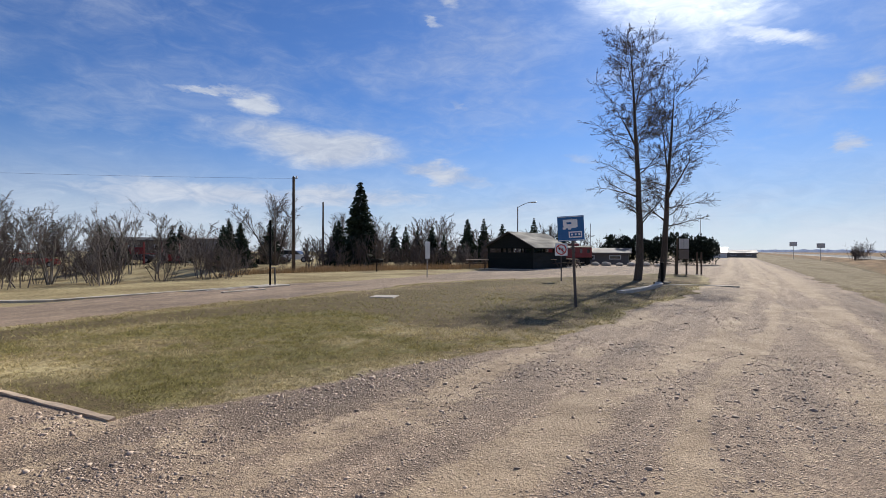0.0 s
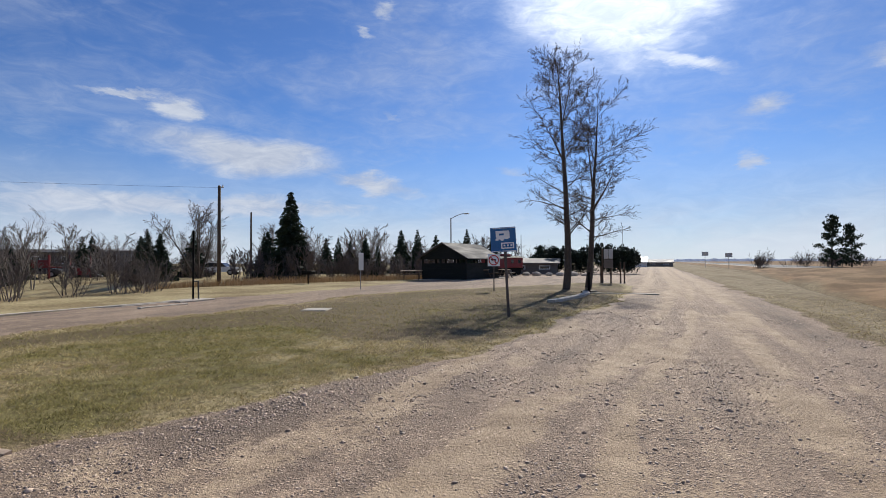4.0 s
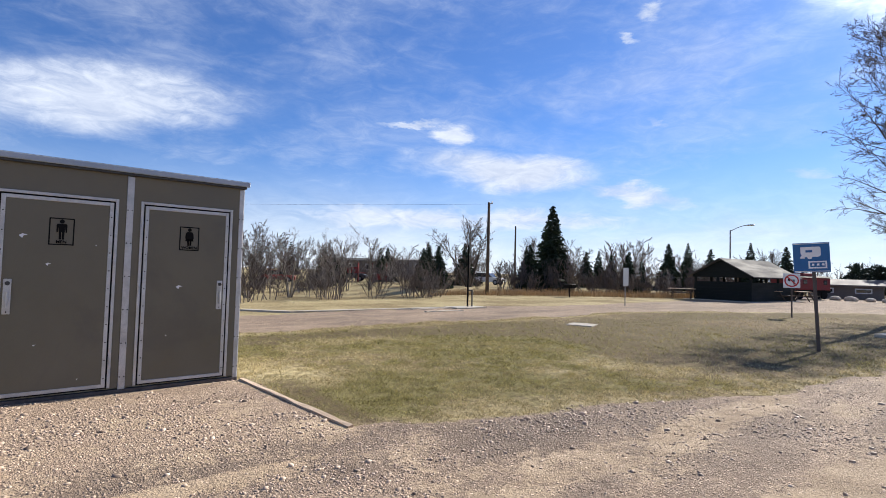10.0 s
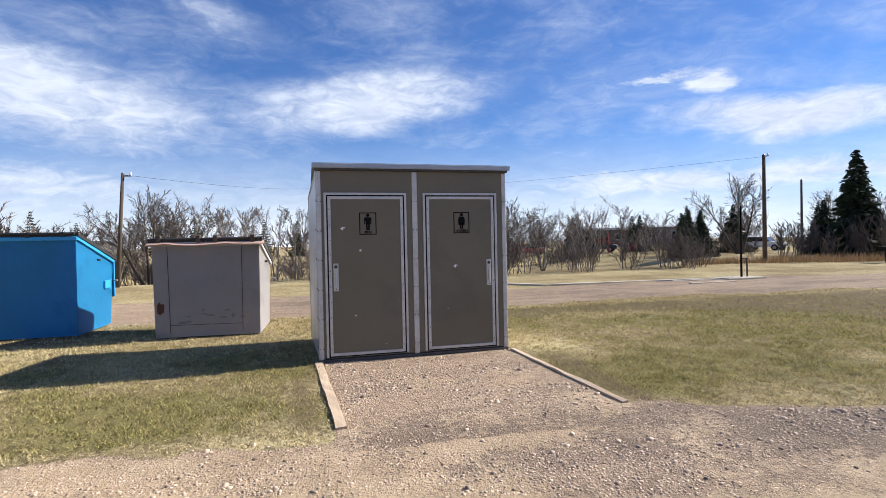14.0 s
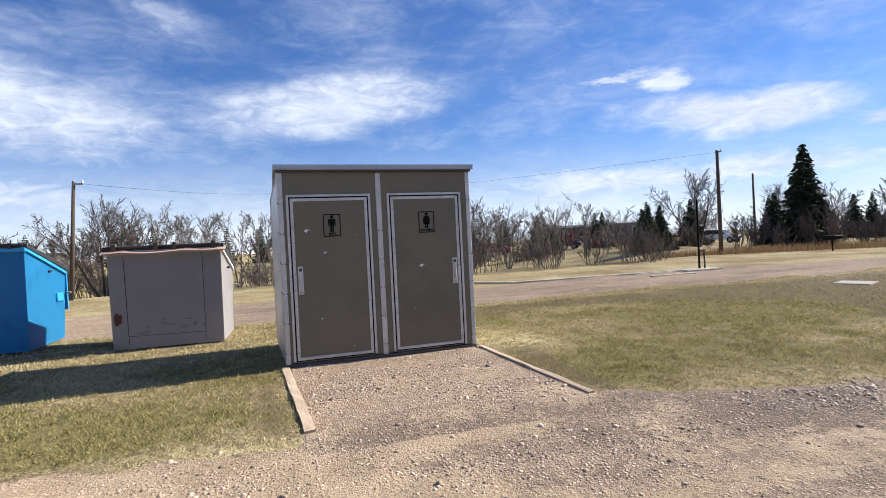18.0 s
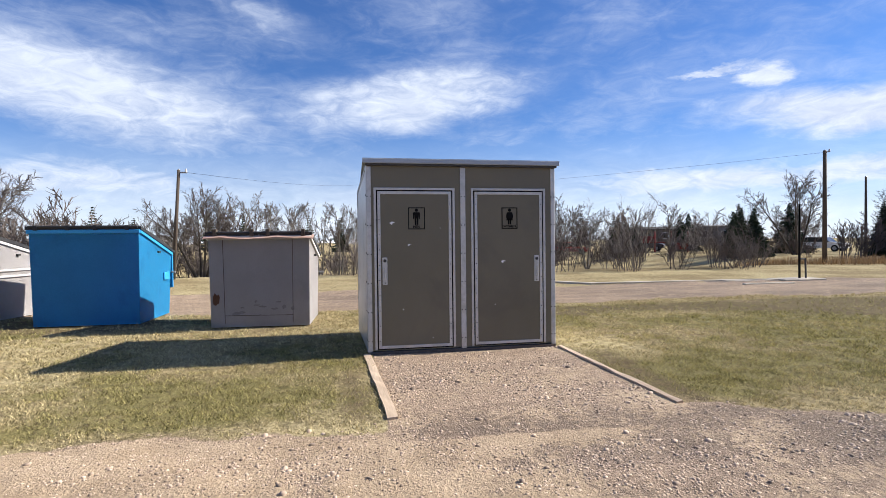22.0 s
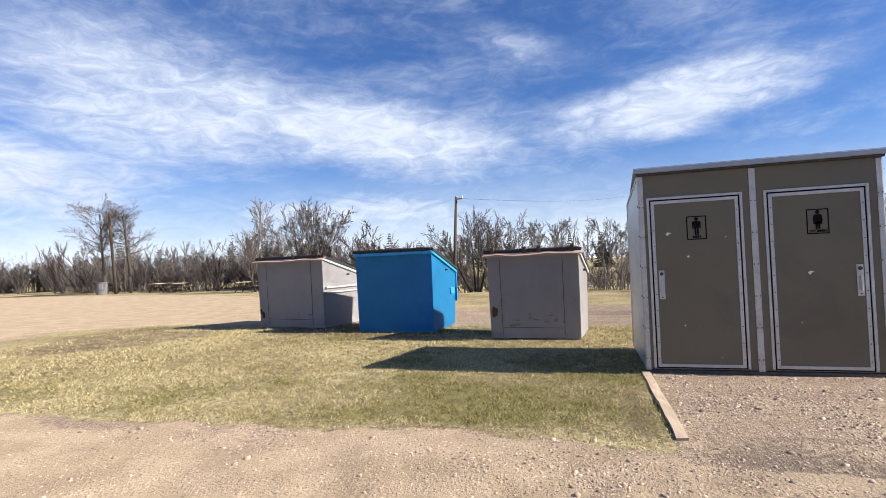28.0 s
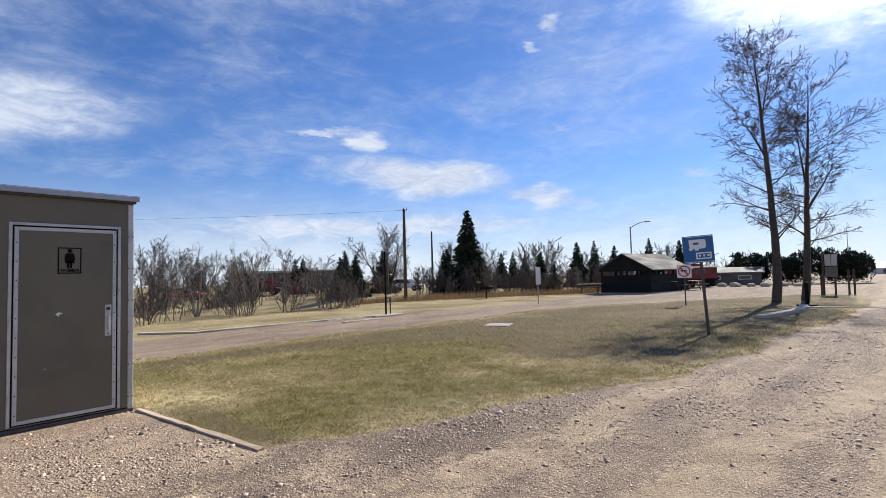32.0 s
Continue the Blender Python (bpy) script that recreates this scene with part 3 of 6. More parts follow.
    m.node_tree.links.new(bp.outputs[0], b.inputs["Normal"])
    return m


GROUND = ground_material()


GRID = {}
FIELDS = ("gravel", "clay", "green", "bare", "moist_shade", "brown", "pale")


def build_ground():
    xs, ys = spaced(-12.0, 4.0, 0.065, 1500, 1.045), spaced(-5.0, 9.0, 0.065, 1500, 1.045)
    X, Y = np.meshgrid(xs, ys)
    x, y = X.ravel(), Y.ravel()
    z = height(x, y)
    nx, ny = len(xs), len(ys)
    i = (np.arange(ny - 1)[:, None] * nx + np.arange(nx - 1)[None]).ravel()
    me = quad_mesh("ground", np.stack([x, y, z], 1), np.stack([i, i + 1, i + nx + 1, i + nx], 1))
    me.polygons.foreach_set("use_smooth", np.ones(len(i), bool))
    GRID.update(xs=xs, ys=ys, z=z.reshape(ny, nx))
    for name, values in zip(FIELDS, zones(x, y)):
        a = me.attributes.new(name, "FLOAT", "POINT")
        a.data.foreach_set("value", np.asarray(values, np.float32))
        GRID[name] = values.reshape(ny, nx)
    me.materials.append(GROUND)
    tagged(new("ground", me), "gravel road and patchy spring grass ground", "ground", kind="structure")


def quad_mesh(name, V, F):
    """A mesh from arrays of vertices and of faces that all have as many corners."""
    me = bpy.data.meshes.new(name)
    me.vertices.add(len(V))
    me.vertices.foreach_set("co", np.asarray(V, np.float32).ravel())
    k = F.shape[1]
    me.loops.add(F.size)
    me.loops.foreach_set("vertex_index", F.astype(np.int32).ravel())
    me.polygons.add(len(F))
    me.polygons.foreach_set("loop_start", np.arange(0, F.size, k, dtype=np.int32))
    me.update(calc_edges=True)
    return me


build_ground()


def on_ground(field, x, y):
    """A value of the ground sheet at arrays of places."""
    x, y = np.atleast_1d(np.asarray(x, float)), np.atleast_1d(np.asarray(y, float))
    xs, ys, G = GRID["xs"], GRID["ys"], GRID[field]
    i = np.clip(np.searchsorted(xs, x) - 1, 0, len(xs) - 2)
    j = np.clip(np.searchsorted(ys, y) - 1, 0, len(ys) - 2)
    u, v = (x - xs[i]) / (xs[i + 1] - xs[i]), (y - ys[j]) / (ys[j + 1] - ys[j])
    return (G[j, i] * (1 - u) + G[j, i + 1] * u) * (1 - v) + (G[j + 1, i] * (1 - u) + G[j + 1, i + 1] * u) * v


def z_at(x, y):
    return float(on_ground("z", x, y)[0])


# ---------------------------------------------------------------- plants


def tube(verts, faces, pts, radii, sides):
    """Adds a tapered tube along points to lists of vertices and faces."""
    base = len(verts)
    for k, (p, r) in enumerate(zip(pts, radii)):
        d = (pts[min(k + 1, len(pts) - 1)] - pts[max(k - 1, 0)])
        d = d / (np.linalg.norm(d) + 1e-9)
        u = np.cross(d, (0.31, 0.77, 0.55))
        u = u / (np.linalg.norm(u) + 1e-9)
        v = np.cross(d, u)
        for s in range(sides):
            a = 6.28319 * s / sides
            verts.append(p + r * (math.cos(a) * u + math.sin(a) * v))
    for k in range(len(pts) - 1):
        for s in range(sides):
            t = (s + 1) % sides
            faces.append((base + k * sides + s, base + k * sides + t, base + (k + 1) * sides + t, base + (k + 1) * sides + s))


def grow(rng, start, way, length, segs, wander, lift):
    pts, d = [np.array(start, float)], np.array(way, float)
    for _ in range(segs):
        d = d + rng.normal(0, wander, 3) + np.array((0, 0, lift))
        d = d / np.linalg.norm(d)
        pts.append(pts[-1] + d * length / segs)
    return pts


def along(pts, f):
    k = min(int(f * (len(pts) - 1)), len(pts) - 2)
    g = f * (len(pts) - 1) - k
    return pts[k] * (1 - g) + pts[k + 1] * g, pts[k + 1] - pts[k]


def unit(v):
    return v / (np.linalg.norm(v, axis=-1, keepdims=True) + 1e-9)


def march(rng, p, d, length, segs, wander, lift):
    """Paths from points p along d, all at once: an array of paths, points, xyz."""
    pts = [p]
    for _ in range(segs):
        d = unit(d + rng.normal(0, wander, d.shape) + np.array((0, 0, lift)))
        pts.append(pts[-1] + d * length[..., None] / segs)
    return np.stack(pts, -2)


def sprout(rng, P, count, lo, hi, angle, ratio, segs, wander=0.1, lift=0.0, spread=0.2, shape=None):
    """Side shoots on every path of P: count each, between the shares lo and hi of its length."""
    N, K = P.shape[:2]
    f = lo + (hi - lo) * (np.arange(count)[None] + rng.uniform(0, 1, (N, count))) / count
    g = np.clip(f, 0, 0.999) * (K - 1)
    k = g.astype(int)
    w, i = (g - k)[..., None], np.arange(N)[:, None]
    start, d = P[i, k] * (1 - w) + P[i, k + 1] * w, unit(P[i, k + 1] - P[i, k])
    r = rng.normal(0, 1, d.shape)
    r = unit(r - (r * d).sum(-1, keepdims=True) * d)
    a = angle + rng.normal(0, spread, (N, count, 1))
    whole = np.linalg.norm(np.diff(P, axis=1), axis=-1).sum(1)[:, None]
    size = whole * ratio * (shape(f) if shape else 1.15 - 0.55 * f) * rng.uniform(0.6, 1.2, (N, count))
    out = march(rng, start, d * np.cos(a) + r * np.sin(a), size, segs, wander, lift)
    return out.reshape(N * count, segs + 1, 3), f.ravel()


def tubes(P, R0, R1, sides):
    """Tapered tubes, or flat strips where sides is 2, along every path."""
    N, K = P.shape[:2]
    d = unit(np.gradient(P, axis=1))
    u = unit(np.cross(d, (0.31, 0.77, 0.55)))
    v = np.cross(d, u)
    R = np.asarray(R0, float).reshape(-1, 1) * (1 - np.linspace(0, 1, K)) + np.asarray(R1, float).reshape(-1, 1) * np.linspace(0, 1, K)
    R = np.broadcast_to(R, (N, K))
    a = 2 * np.pi * np.arange(sides) / sides
    V = P[:, :, None] + R[:, :, None, None] * (np.cos(a)[:, None] * u[:, :, None] + np.sin(a)[:, None] * v[:, :, None])
    base = (np.arange(N)[:, None, None] * K + np.arange(K - 1)[None, :, None]) * sides
    q = np.arange(1 if sides == 2 else sides)[None, None]
    t = (q + 1) % sides
    F = np.stack([base + q, base + t, base + sides + t, base + sides + q], -1)
    return V.reshape(-1, 3), F.reshape(-1, 4)


def bundle(*sets):
    base, Vs, Fs = 0, [], []
    for V, F in sets:
        Vs.append(V)
        Fs.append(F + base)
        base += len(V)
    return np.concatenate(Vs), np.concatenate(Fs)


def bare_tree(seed, tall, girth, stems=1, splay=0.3, leaders=0, fork=0.5, limbs=22, low=0.3, reach=0.28, angle=0.9, lift=0.05, twigs=8, fine=6, tips=4, twig_r=0.008, lean=(0, 0), short=1.0, stout=0.45):
    """A leafless tree: meshes of its trunk, its limbs and its twigs, as tall as given."""
    rng = np.random.RandomState(seed)
    a = 6.283 * np.arange(stems) / stems + rng.uniform(0, 1, stems)
    out = (splay if stems > 1 else 0.0) * rng.uniform(0.4, 1.2, stems)
    d = np.stack([np.cos(a) * out + lean[0], np.sin(a) * out + lean[1], np.ones(stems)], 1)
    p = np.stack([np.cos(a) * girth * 0.8 * (stems > 1), np.sin(a) * girth * 0.8 * (stems > 1), np.full(stems, -0.15)], 1)
    trunk = march(rng, p, unit(d), tall * (rng.uniform(0.8, 1.0, stems) if stems > 1 else np.ones(1)), 12, 0.035, 0.02)
    g = girth / stems**0.4
    crown = lambda f: 0.45 + 0.7 * np.sin(3.14 * np.clip(0.12 + 0.80 * (f - low) / (1 - low), 0, 1))
    boughs, bf = sprout(rng, trunk, max(limbs // stems, 1), low, 0.985, angle, reach, 7, 0.065, lift, 0.2, crown)
    br = np.maximum(g * (1 - bf) * stout, twig_r * 1.8)
    wood = [tubes(boughs, br, twig_r, 5)]
    if leaders:
        L, lf = sprout(rng, trunk, leaders, fork, fork + 0.3, 0.45, 0.42, 7, 0.06, 0.05, 0.1)
        wood.append(tubes(L, g * (1 - lf) * 0.75, twig_r, 6))
        more, mf = sprout(rng, L, max(limbs // 4, 4), 0.2, 0.98, angle * 0.9, 0.38, 7, 0.065, lift)
        wood.append(tubes(more, twig_r * 2.2, twig_r, 4))
        boughs = np.concatenate([boughs, L, more])
    t1, _ = sprout(rng, boughs, twigs, 0.18, 1.0, 0.70, 0.42 * short, 4, 0.055, lift)
    t2, _ = sprout(rng, t1, fine, 0.12, 1.0, 0.6, 0.50, 2, 0.05, lift * 0.6)
    t3, _ = sprout(rng, t2, tips, 0.1, 1.0, 0.6, 0.55, 1, 0.05, lift * 0.6)
    sets = [tubes(trunk, g * 1.1, 0.014, 9)], wood, [tubes(t1, twig_r * 1.25, twig_r * 0.7, 3), tubes(t2, twig_r * 0.9, twig_r * 0.5, 2), tubes(t3, twig_r * 0.7, twig_r * 0.3, 2)]
    sets = [bundle(*q) for q in sets]
    top = max(V[:, 2].max() for V, F in sets)
    return [quad_mesh(name, V * (tall / top), F) for name, (V, F) in zip(("trunk", "branchwork", "crown"), sets)]


def plant_tree(name, meshes, place, label, bark, twig, turn=0.0, size=1.0, group="", category="tree"):
    t = thing(name, (place[0], place[1], z_at(*place[:2])), label, category, group, turn=turn)
    t.scale = (size, size, size)
    part("trunk", meshes[0], bark, t, smooth=True)
    tagged(part("branchwork", meshes[1], bark, t, smooth=True), kind="stuff")
    tagged(part("crown", meshes[2], twig, t), kind="stuff")
    return t


def spruce(seed, tall, wide, tiers=26, ragged=0.25, needles=5):
    """A conifer: a trunk, and a crown of drooping boughs made of many small needle sprays."""
    rng = np.random.RandomState(seed)
    T, C = ([], []), ([], [])
    trunk = grow(rng, (0, 0, -0.1), (0, 0, 1), tall, 8, 0.01, 0)
    tube(*T, trunk, [tall * 0.016 * (1 - 0.93 * k / 8) for k in range(9)], 7)
    V, F = C
    for k in range(tiers):
        f = 0.06 + 0.93 * (k / (tiers - 1)) ** 0.9
        z = f * tall
        r = wide * (1 - f) ** 0.85 * rng.uniform(1 - ragged, 1 + ragged * 0.6) + 0.05 * wide
        boughs = max(5, int(11 * (1 - f) + 5))
        for j in range(boughs):
            a = 6.283 * j / boughs + rng.uniform(-0.35, 0.35) + k
            rr = r * rng.uniform(0.65, 1.1)
            ca, sa = math.cos(a), math.sin(a)
            steps = max(2, int(needles * (rr / wide + 0.35)))
            for q in range(steps * 3):
                g = rng.uniform(0.12, 1.0)
                px, pz = rr * g, z - rr * 0.32 * g + rr * 0.10 * g * g + rng.normal(0, 0.02 * wide)
                side = rng.normal(0, 0.10 * rr + 0.03)
                c = np.array((ca * px - sa * side, sa * px + ca * side, pz))
                s = wide * rng.uniform(0.06, 0.15) * (0.5 + 0.7 * (1 - f))
                o = rng.normal(0, 1, 3)
                o[2] -= 0.5
                o = o / np.linalg.norm(o) * s
                e = np.array((ca, sa, -0.35)) * s * 1.3
                b = len(V)
                V.extend((c - e * 0.4 + o * 0.45, c - e * 0.4 - o * 0.45, c + e + o * 0.15, c + o * 1.1 - e * 0.1))
                F.extend(((b, b + 1, b + 2), (b, b + 2, b + 3)))
    return mesh_of("trunk", *T), mesh_of("crown", *C)


def shrub_lists(seed, tall, stems=7, side=9, fine=5, tips=0, splay=0.35, thick=0.028, twig_r=0.007):
    """A bare bush as arrays: slender stems, side shoots and twigs that reach upwards."""
    rng = np.random.RandomState(seed)
    a, rad = rng.uniform(0, 6.283, stems), rng.uniform(0, 0.7, stems)
    p = np.stack([np.cos(a) * rad, np.sin(a) * rad, np.full(stems, -0.1)], 1)
    out = splay * rng.uniform(0.1, 1.2, stems)
    d = unit(np.stack([np.cos(a) * out, np.sin(a) * out, np.ones(stems)], 1))
    S = march(rng, p, d, tall * rng.uniform(0.55, 1.0, stems), 5, 0.06, 0.03)
    t1, _ = sprout(rng, S, side, 0.22, 0.98, 0.55, 0.30, 2, 0.08, 0.10)
    t2, _ = sprout(rng, t1, fine, 0.1, 1.0, 0.55, 0.50, 1, 0.05, 0.08)
    sets = [tubes(S, thick, 0.006, 3), tubes(t1, twig_r * 1.3, twig_r * 0.7, 2), tubes(t2, twig_r, twig_r * 0.4, 2)]
    if tips:
        t3, _ = sprout(rng, t2, tips, 0.1, 1.0, 0.55, 0.60, 1, 0.05, 0.05)
        sets.append(tubes(t3, twig_r * 0.8, twig_r * 0.3, 2))
    return bundle(*sets)


SHRUBS = [shrub_lists(100 + k, h, st, 13, 6, 3, sp, 0.026, 0.0070) for k, (h, st, sp) in enumerate(((3.9, 5, 0.35), (3.4, 6, 0.55), (4.4, 4, 0.3), (3.0, 7, 0.6), (2.4, 8, 0.6)))]
FAR_SHRUBS = [shrub_lists(200 + k, h, st, 10, 7, 0, sp, 0.030, 0.019) for k, (h, st, sp) in enumerate(((4.2, 8, 0.35), (3.4, 9, 0.5), (4.6, 7, 0.3), (3.0, 10, 0.55)))]
HAZY_SHRUBS = [shrub_lists(300 + k, h, st, 10, 7, 0, sp, 0.032, 0.017) for k, (h, st, sp) in enumerate(((4.2, 8, 0.3), (3.6, 9, 0.45), (4.6, 7, 0.28), (3.1, 10, 0.55)))]


def thicket(name, spots, label, material=THICKET, seed=5, kinds=SHRUBS):
    """Many bare bushes at x, y, size, joined: nobody could count them."""
    rng = np.random.RandomState(seed)
    Vs, Fs, base = [], [], 0
    for x, y, s in spots:
        V, F = kinds[rng.randint(len(kinds))]
        a = rng.uniform(0, 6.283)
        c, si = math.cos(a), math.sin(a)
        R = np.array(((c, -si, 0), (si, c, 0), (0, 0, 1)), np.float32)
        Vs.append((V @ R.T) * s * np.array((1.15, 1.15, rng.uniform(0.85, 1.1)), np.float32) + np.array((x, y, z_at(x, y)), np.float32))
        Fs.append(F + base)
        base += len(V)
    ob = new(name, quad_mesh(name, np.concatenate(Vs), np.concatenate(Fs)))
    ob.data.materials.append(material)
    return tagged(ob, label, "bushes", kind="stuff")


def strip(rng, points, width, count, lo, hi):
    """Spots scattered along a line of x, y points."""
    P = np.array(points, float)
    seg = np.hypot(*np.diff(P, axis=0).T)
    cum = np.r_[0, np.cumsum(seg)]
    out = []
    for _ in range(count):
        d = rng.uniform(0, cum[-1])
        k = min(np.searchsorted(cum, d, "right") - 1, len(seg) - 1)
        p = P[k] + (P[k + 1] - P[k]) * (d - cum[k]) / seg[k]
        out.append((p[0] + rng.normal(0, width), p[1] + rng.normal(0, width), rng.uniform(lo, hi)))
    return out



def leafy_bush(seed, wide, tall, sprays=2600, lobes=9, flat=0.0):
    """A dense evergreen bush: needle sprays crowded on the outside of several lobes."""
    rng = np.random.RandomState(seed)
    V, F = [], []
    cs = [(rng.uniform(-0.55, 0.55) * wide, rng.uniform(-0.55, 0.55) * wide, tall * rng.uniform(0.3, 0.72), rng.uniform(0.3, 0.5)) for _ in range(lobes)]
    for k in range(sprays):
        cx, cy, cz, cr = cs[k % lobes]
        d = rng.normal(0, 1, 3)
        d = d / np.linalg.norm(d)
        r = rng.uniform(0.55, 1.08) ** 0.6
        c = np.array((cx + d[0] * cr * wide * r, cy + d[1] * cr * wide * r, max(cz + d[2] * cr * tall * 0.8 * r, 0.03)))
        s = wide * rng.uniform(0.05, 0.13)
        o = rng.normal(0, 1, 3)
        o = o / np.linalg.norm(o) * s * 0.6
        e = (d + (0, 0, 0.5)) * s
        b = len(V)
        V.extend((c - o, c + o, c + e + o * 0.2, c + e * 0.5 - o * 1.2))
        F.extend(((b, b + 1, b + 2), (b, b + 2, b + 3)))
    return mesh_of("crown", V, F)


# ---------------------------------------------------------------- the toilet hut


def rivets(parent, spots, axis, r=0.009):
    bm = bmesh.new()
    for s in spots:
        d = Vector((0.006, 0, 0)) if axis == "x" else Vector((0, -0.006, 0))
        rod(s, Vector(s) + d, r, r * 0.7, 6, bm)
    return tagged(part("rivets", bm, BOLT, parent), kind="stuff")


def pictogram(parent, skirt):
    """The plain figure on a toilet sign, in the yz plane round the sign's middle."""
    x0, x1 = 0.004, 0.006
    bm = slab_of(ring_points(0, 0.108, 0.022, 16), x0, x1, "x")
    pieces = [[(-0.038, 0.082), (0.038, 0.082), (0.048, 0.068), (0.046, -0.010), (0.034, -0.010), (0.030, 0.045), (0.026, -0.004), (-0.026, -0.004), (-0.030, 0.045), (-0.034, -0.010), (-0.046, -0.010), (-0.048, 0.068)]] if not skirt else [[(-0.030, 0.082), (0.030, 0.082), (0.044, 0.060), (0.050, 0.0), (0.040, 0.002), (0.048, -0.030), (-0.048, -0.030), (-0.040, 0.002), (-0.050, 0.0), (-0.044, 0.060)]]
    pieces += [[(-0.025, -0.004), (-0.003, -0.004), (-0.003, -0.086), (-0.023, -0.086)], [(0.003, -0.004), (0.025, -0.004), (0.023, -0.086), (0.003, -0.086)]]
    for p in pieces:
        me = bpy.data.meshes.new("tmp")
        s = slab_of(p, x0, x1, "x")
        s.to_mesh(me)
        s.free()
        bm.from_mesh(me)
        bpy.data.meshes.remove(me)
    return part("pictogram", bm, BLACK, parent)


def lettering(text, size, parent, m, material, name="lettering", bold=0.0):
    cu = bpy.data.curves.new(name, "FONT")
    cu.body, cu.size, cu.extrude, cu.align_x, cu.align_y, cu.offset = text, size, 0.0008, "CENTER", "CENTER", bold
    cu.materials.append(material)
    ob = new(name, cu)
    ob.parent = parent
    ob.matrix_basis = m
    return ob


HX, HY0, HY1, HD = -7.40, -0.01, 2.57, 1.80
FRONT_TOP, BACK_TOP = 2.50, 2.30


def toilet_hut():
    hut = thing("toilet_hut", (HX, HY0, 0.0), "taupe panelled two-door toilet hut with riveted aluminium trim", "toilet hut")
    W = HY1 - HY0
    # front face at local x = 0, width along local y
    for name, y0, y1 in (("front_panel", 0.0, 1.245), ("front_panel", 1.31, W)):
        part(name, block((-0.05, y0 + 0.002, 0.06), (-0.002, y1 - 0.002, FRONT_TOP), 0.002), PANEL, hut, "taupe front panel")
    for y0, y1 in ((0.0, 0.045), (W - 0.045, W)):
        side = slab_of([(-HD, 0.04), (-0.051, 0.04), (-0.051, FRONT_TOP), (-HD, BACK_TOP)], y0, y1, "y")
        part("side_wall", side, ALU_SHEET, hut, "riveted aluminium side sheet")
    part("back_wall", block((-HD - 0.04, 0.0, 0.04), (-HD, W, BACK_TOP), 0.004), PANEL, hut)
    part("floor_slab", block((-HD, 0.046, 0.0), (-0.055, W - 0.046, 0.058)), CONCRETE, hut)
    part("sill", block((-0.06, -0.006, -0.04), (0.012, W + 0.006, 0.040), 0.005), DARK_POST, hut, "dark steel skid under the doors")
    # roof sheet, fascia and the board under it
    roof = slab_of([(0.075, FRONT_TOP + 0.045), (0.075, FRONT_TOP + 0.070), (-HD - 0.08, BACK_TOP + 0.045), (-HD - 0.08, BACK_TOP + 0.020)], -0.05, W + 0.05, "y")
    part("roof", roof, ROOF_TRIM, hut, "low sloping metal roof")
    part("fascia", block((0.052, -0.052, FRONT_TOP + 0.004), (0.078, W + 0.052, FRONT_TOP + 0.068), 0.008), ROOF_TRIM, hut, "grey metal fascia")
    part("soffit", block((0.0, -0.02, FRONT_TOP - 0.022), (0.05, W + 0.02, FRONT_TOP + 0.012), 0.004), BOLT, hut, "dark gap strip under the roof edge")
    # corner and middle strips
    strips = [("corner_trim", 0.0, 0.055), ("corner_trim", W - 0.055, W), ("middle_trim", 1.245, 1.315)]
    for name, y0, y1 in strips:
        t = part(name, block((-0.004, y0, 0.04), (0.008, y1, FRONT_TOP - 0.03), 0.003), ALU, hut, "aluminium strip")
        rivets(t, [(0.007, (y0 + y1) / 2 + s * 0.022, z) for z in np.arange(0.18, 2.45, 0.38) for s in (-1, 1)], "x")
    for y, s in ((-0.004, -1), (W + 0.004, 1)):
        t = part("corner_trim", block((-0.105, y - 0.004, 0.04), (-0.0, y + 0.004, FRONT_TOP - 0.02), 0.002), ALU, hut, "aluminium corner strip")
        rivets(t, [(x, y - 0.004, z) for z in np.arange(0.2, 2.4, 0.38) for x in (-0.085, -0.02)], "y", 0.011)
        t = part("rear_trim", block((-HD, y - 0.003, 0.04), (-HD + 0.06, y + 0.003, BACK_TOP), 0.002), ALU, hut)
        rivets(t, [(-HD + 0.03, y - 0.004, z) for z in np.arange(0.2, 2.2, 0.38)], "y", 0.011)
        edge = slab_of([(-0.11, FRONT_TOP - 0.065), (-0.11, FRONT_TOP - 0.012), (-HD + 0.06, BACK_TOP + 0.012), (-HD + 0.06, BACK_TOP - 0.042)], y - 0.003, y + 0.003, "y")
        t = part("top_trim", edge, ALU, hut)
        rivets(t, [(-0.2 - 0.22 * k, y - 0.004, FRONT_TOP - 0.045 - 0.0245 * (k + 0.9)) for k in range(8)], "y", 0.011)
    # the two doors
    for y0, y1, plate_y, hinge_y, words, skirt, chips in (
        (0.089, 1.167, 0.226, 1.150, "MEN", False, ((0.33, 1.73, 0.075), (0.55, 1.44, 0.05), (0.97, 1.66, 0.02), (0.47, 0.59, 0.03), (0.86, 0.2, 0.02))),
        (1.391, 2.443, 2.312, 1.408, "WOMEN", True, ((1.84, 1.20, 0.075), (1.72, 0.62, 0.02))),
    ):
        z0, z1 = 0.065, 2.195
        frame_bits = [((0.0, y0, z0), (0.014, y0 + 0.031, z1)), ((0.0, y1 - 0.031, z0), (0.014, y1, z1)), ((0.0, y0 + 0.031, z1 - 0.031), (0.014, y1 - 0.031, z1))]
        for lo, hi in frame_bits:
            part("door_frame", block(lo, hi, 0.003), ALU, hut, "aluminium door frame strip")
        door = part("door", block((-0.002, y0 + 0.046, z0 + 0.012), (0.006, y1 - 0.046, z1 - 0.046), 0.002), PANEL, hut, "taupe door panel")
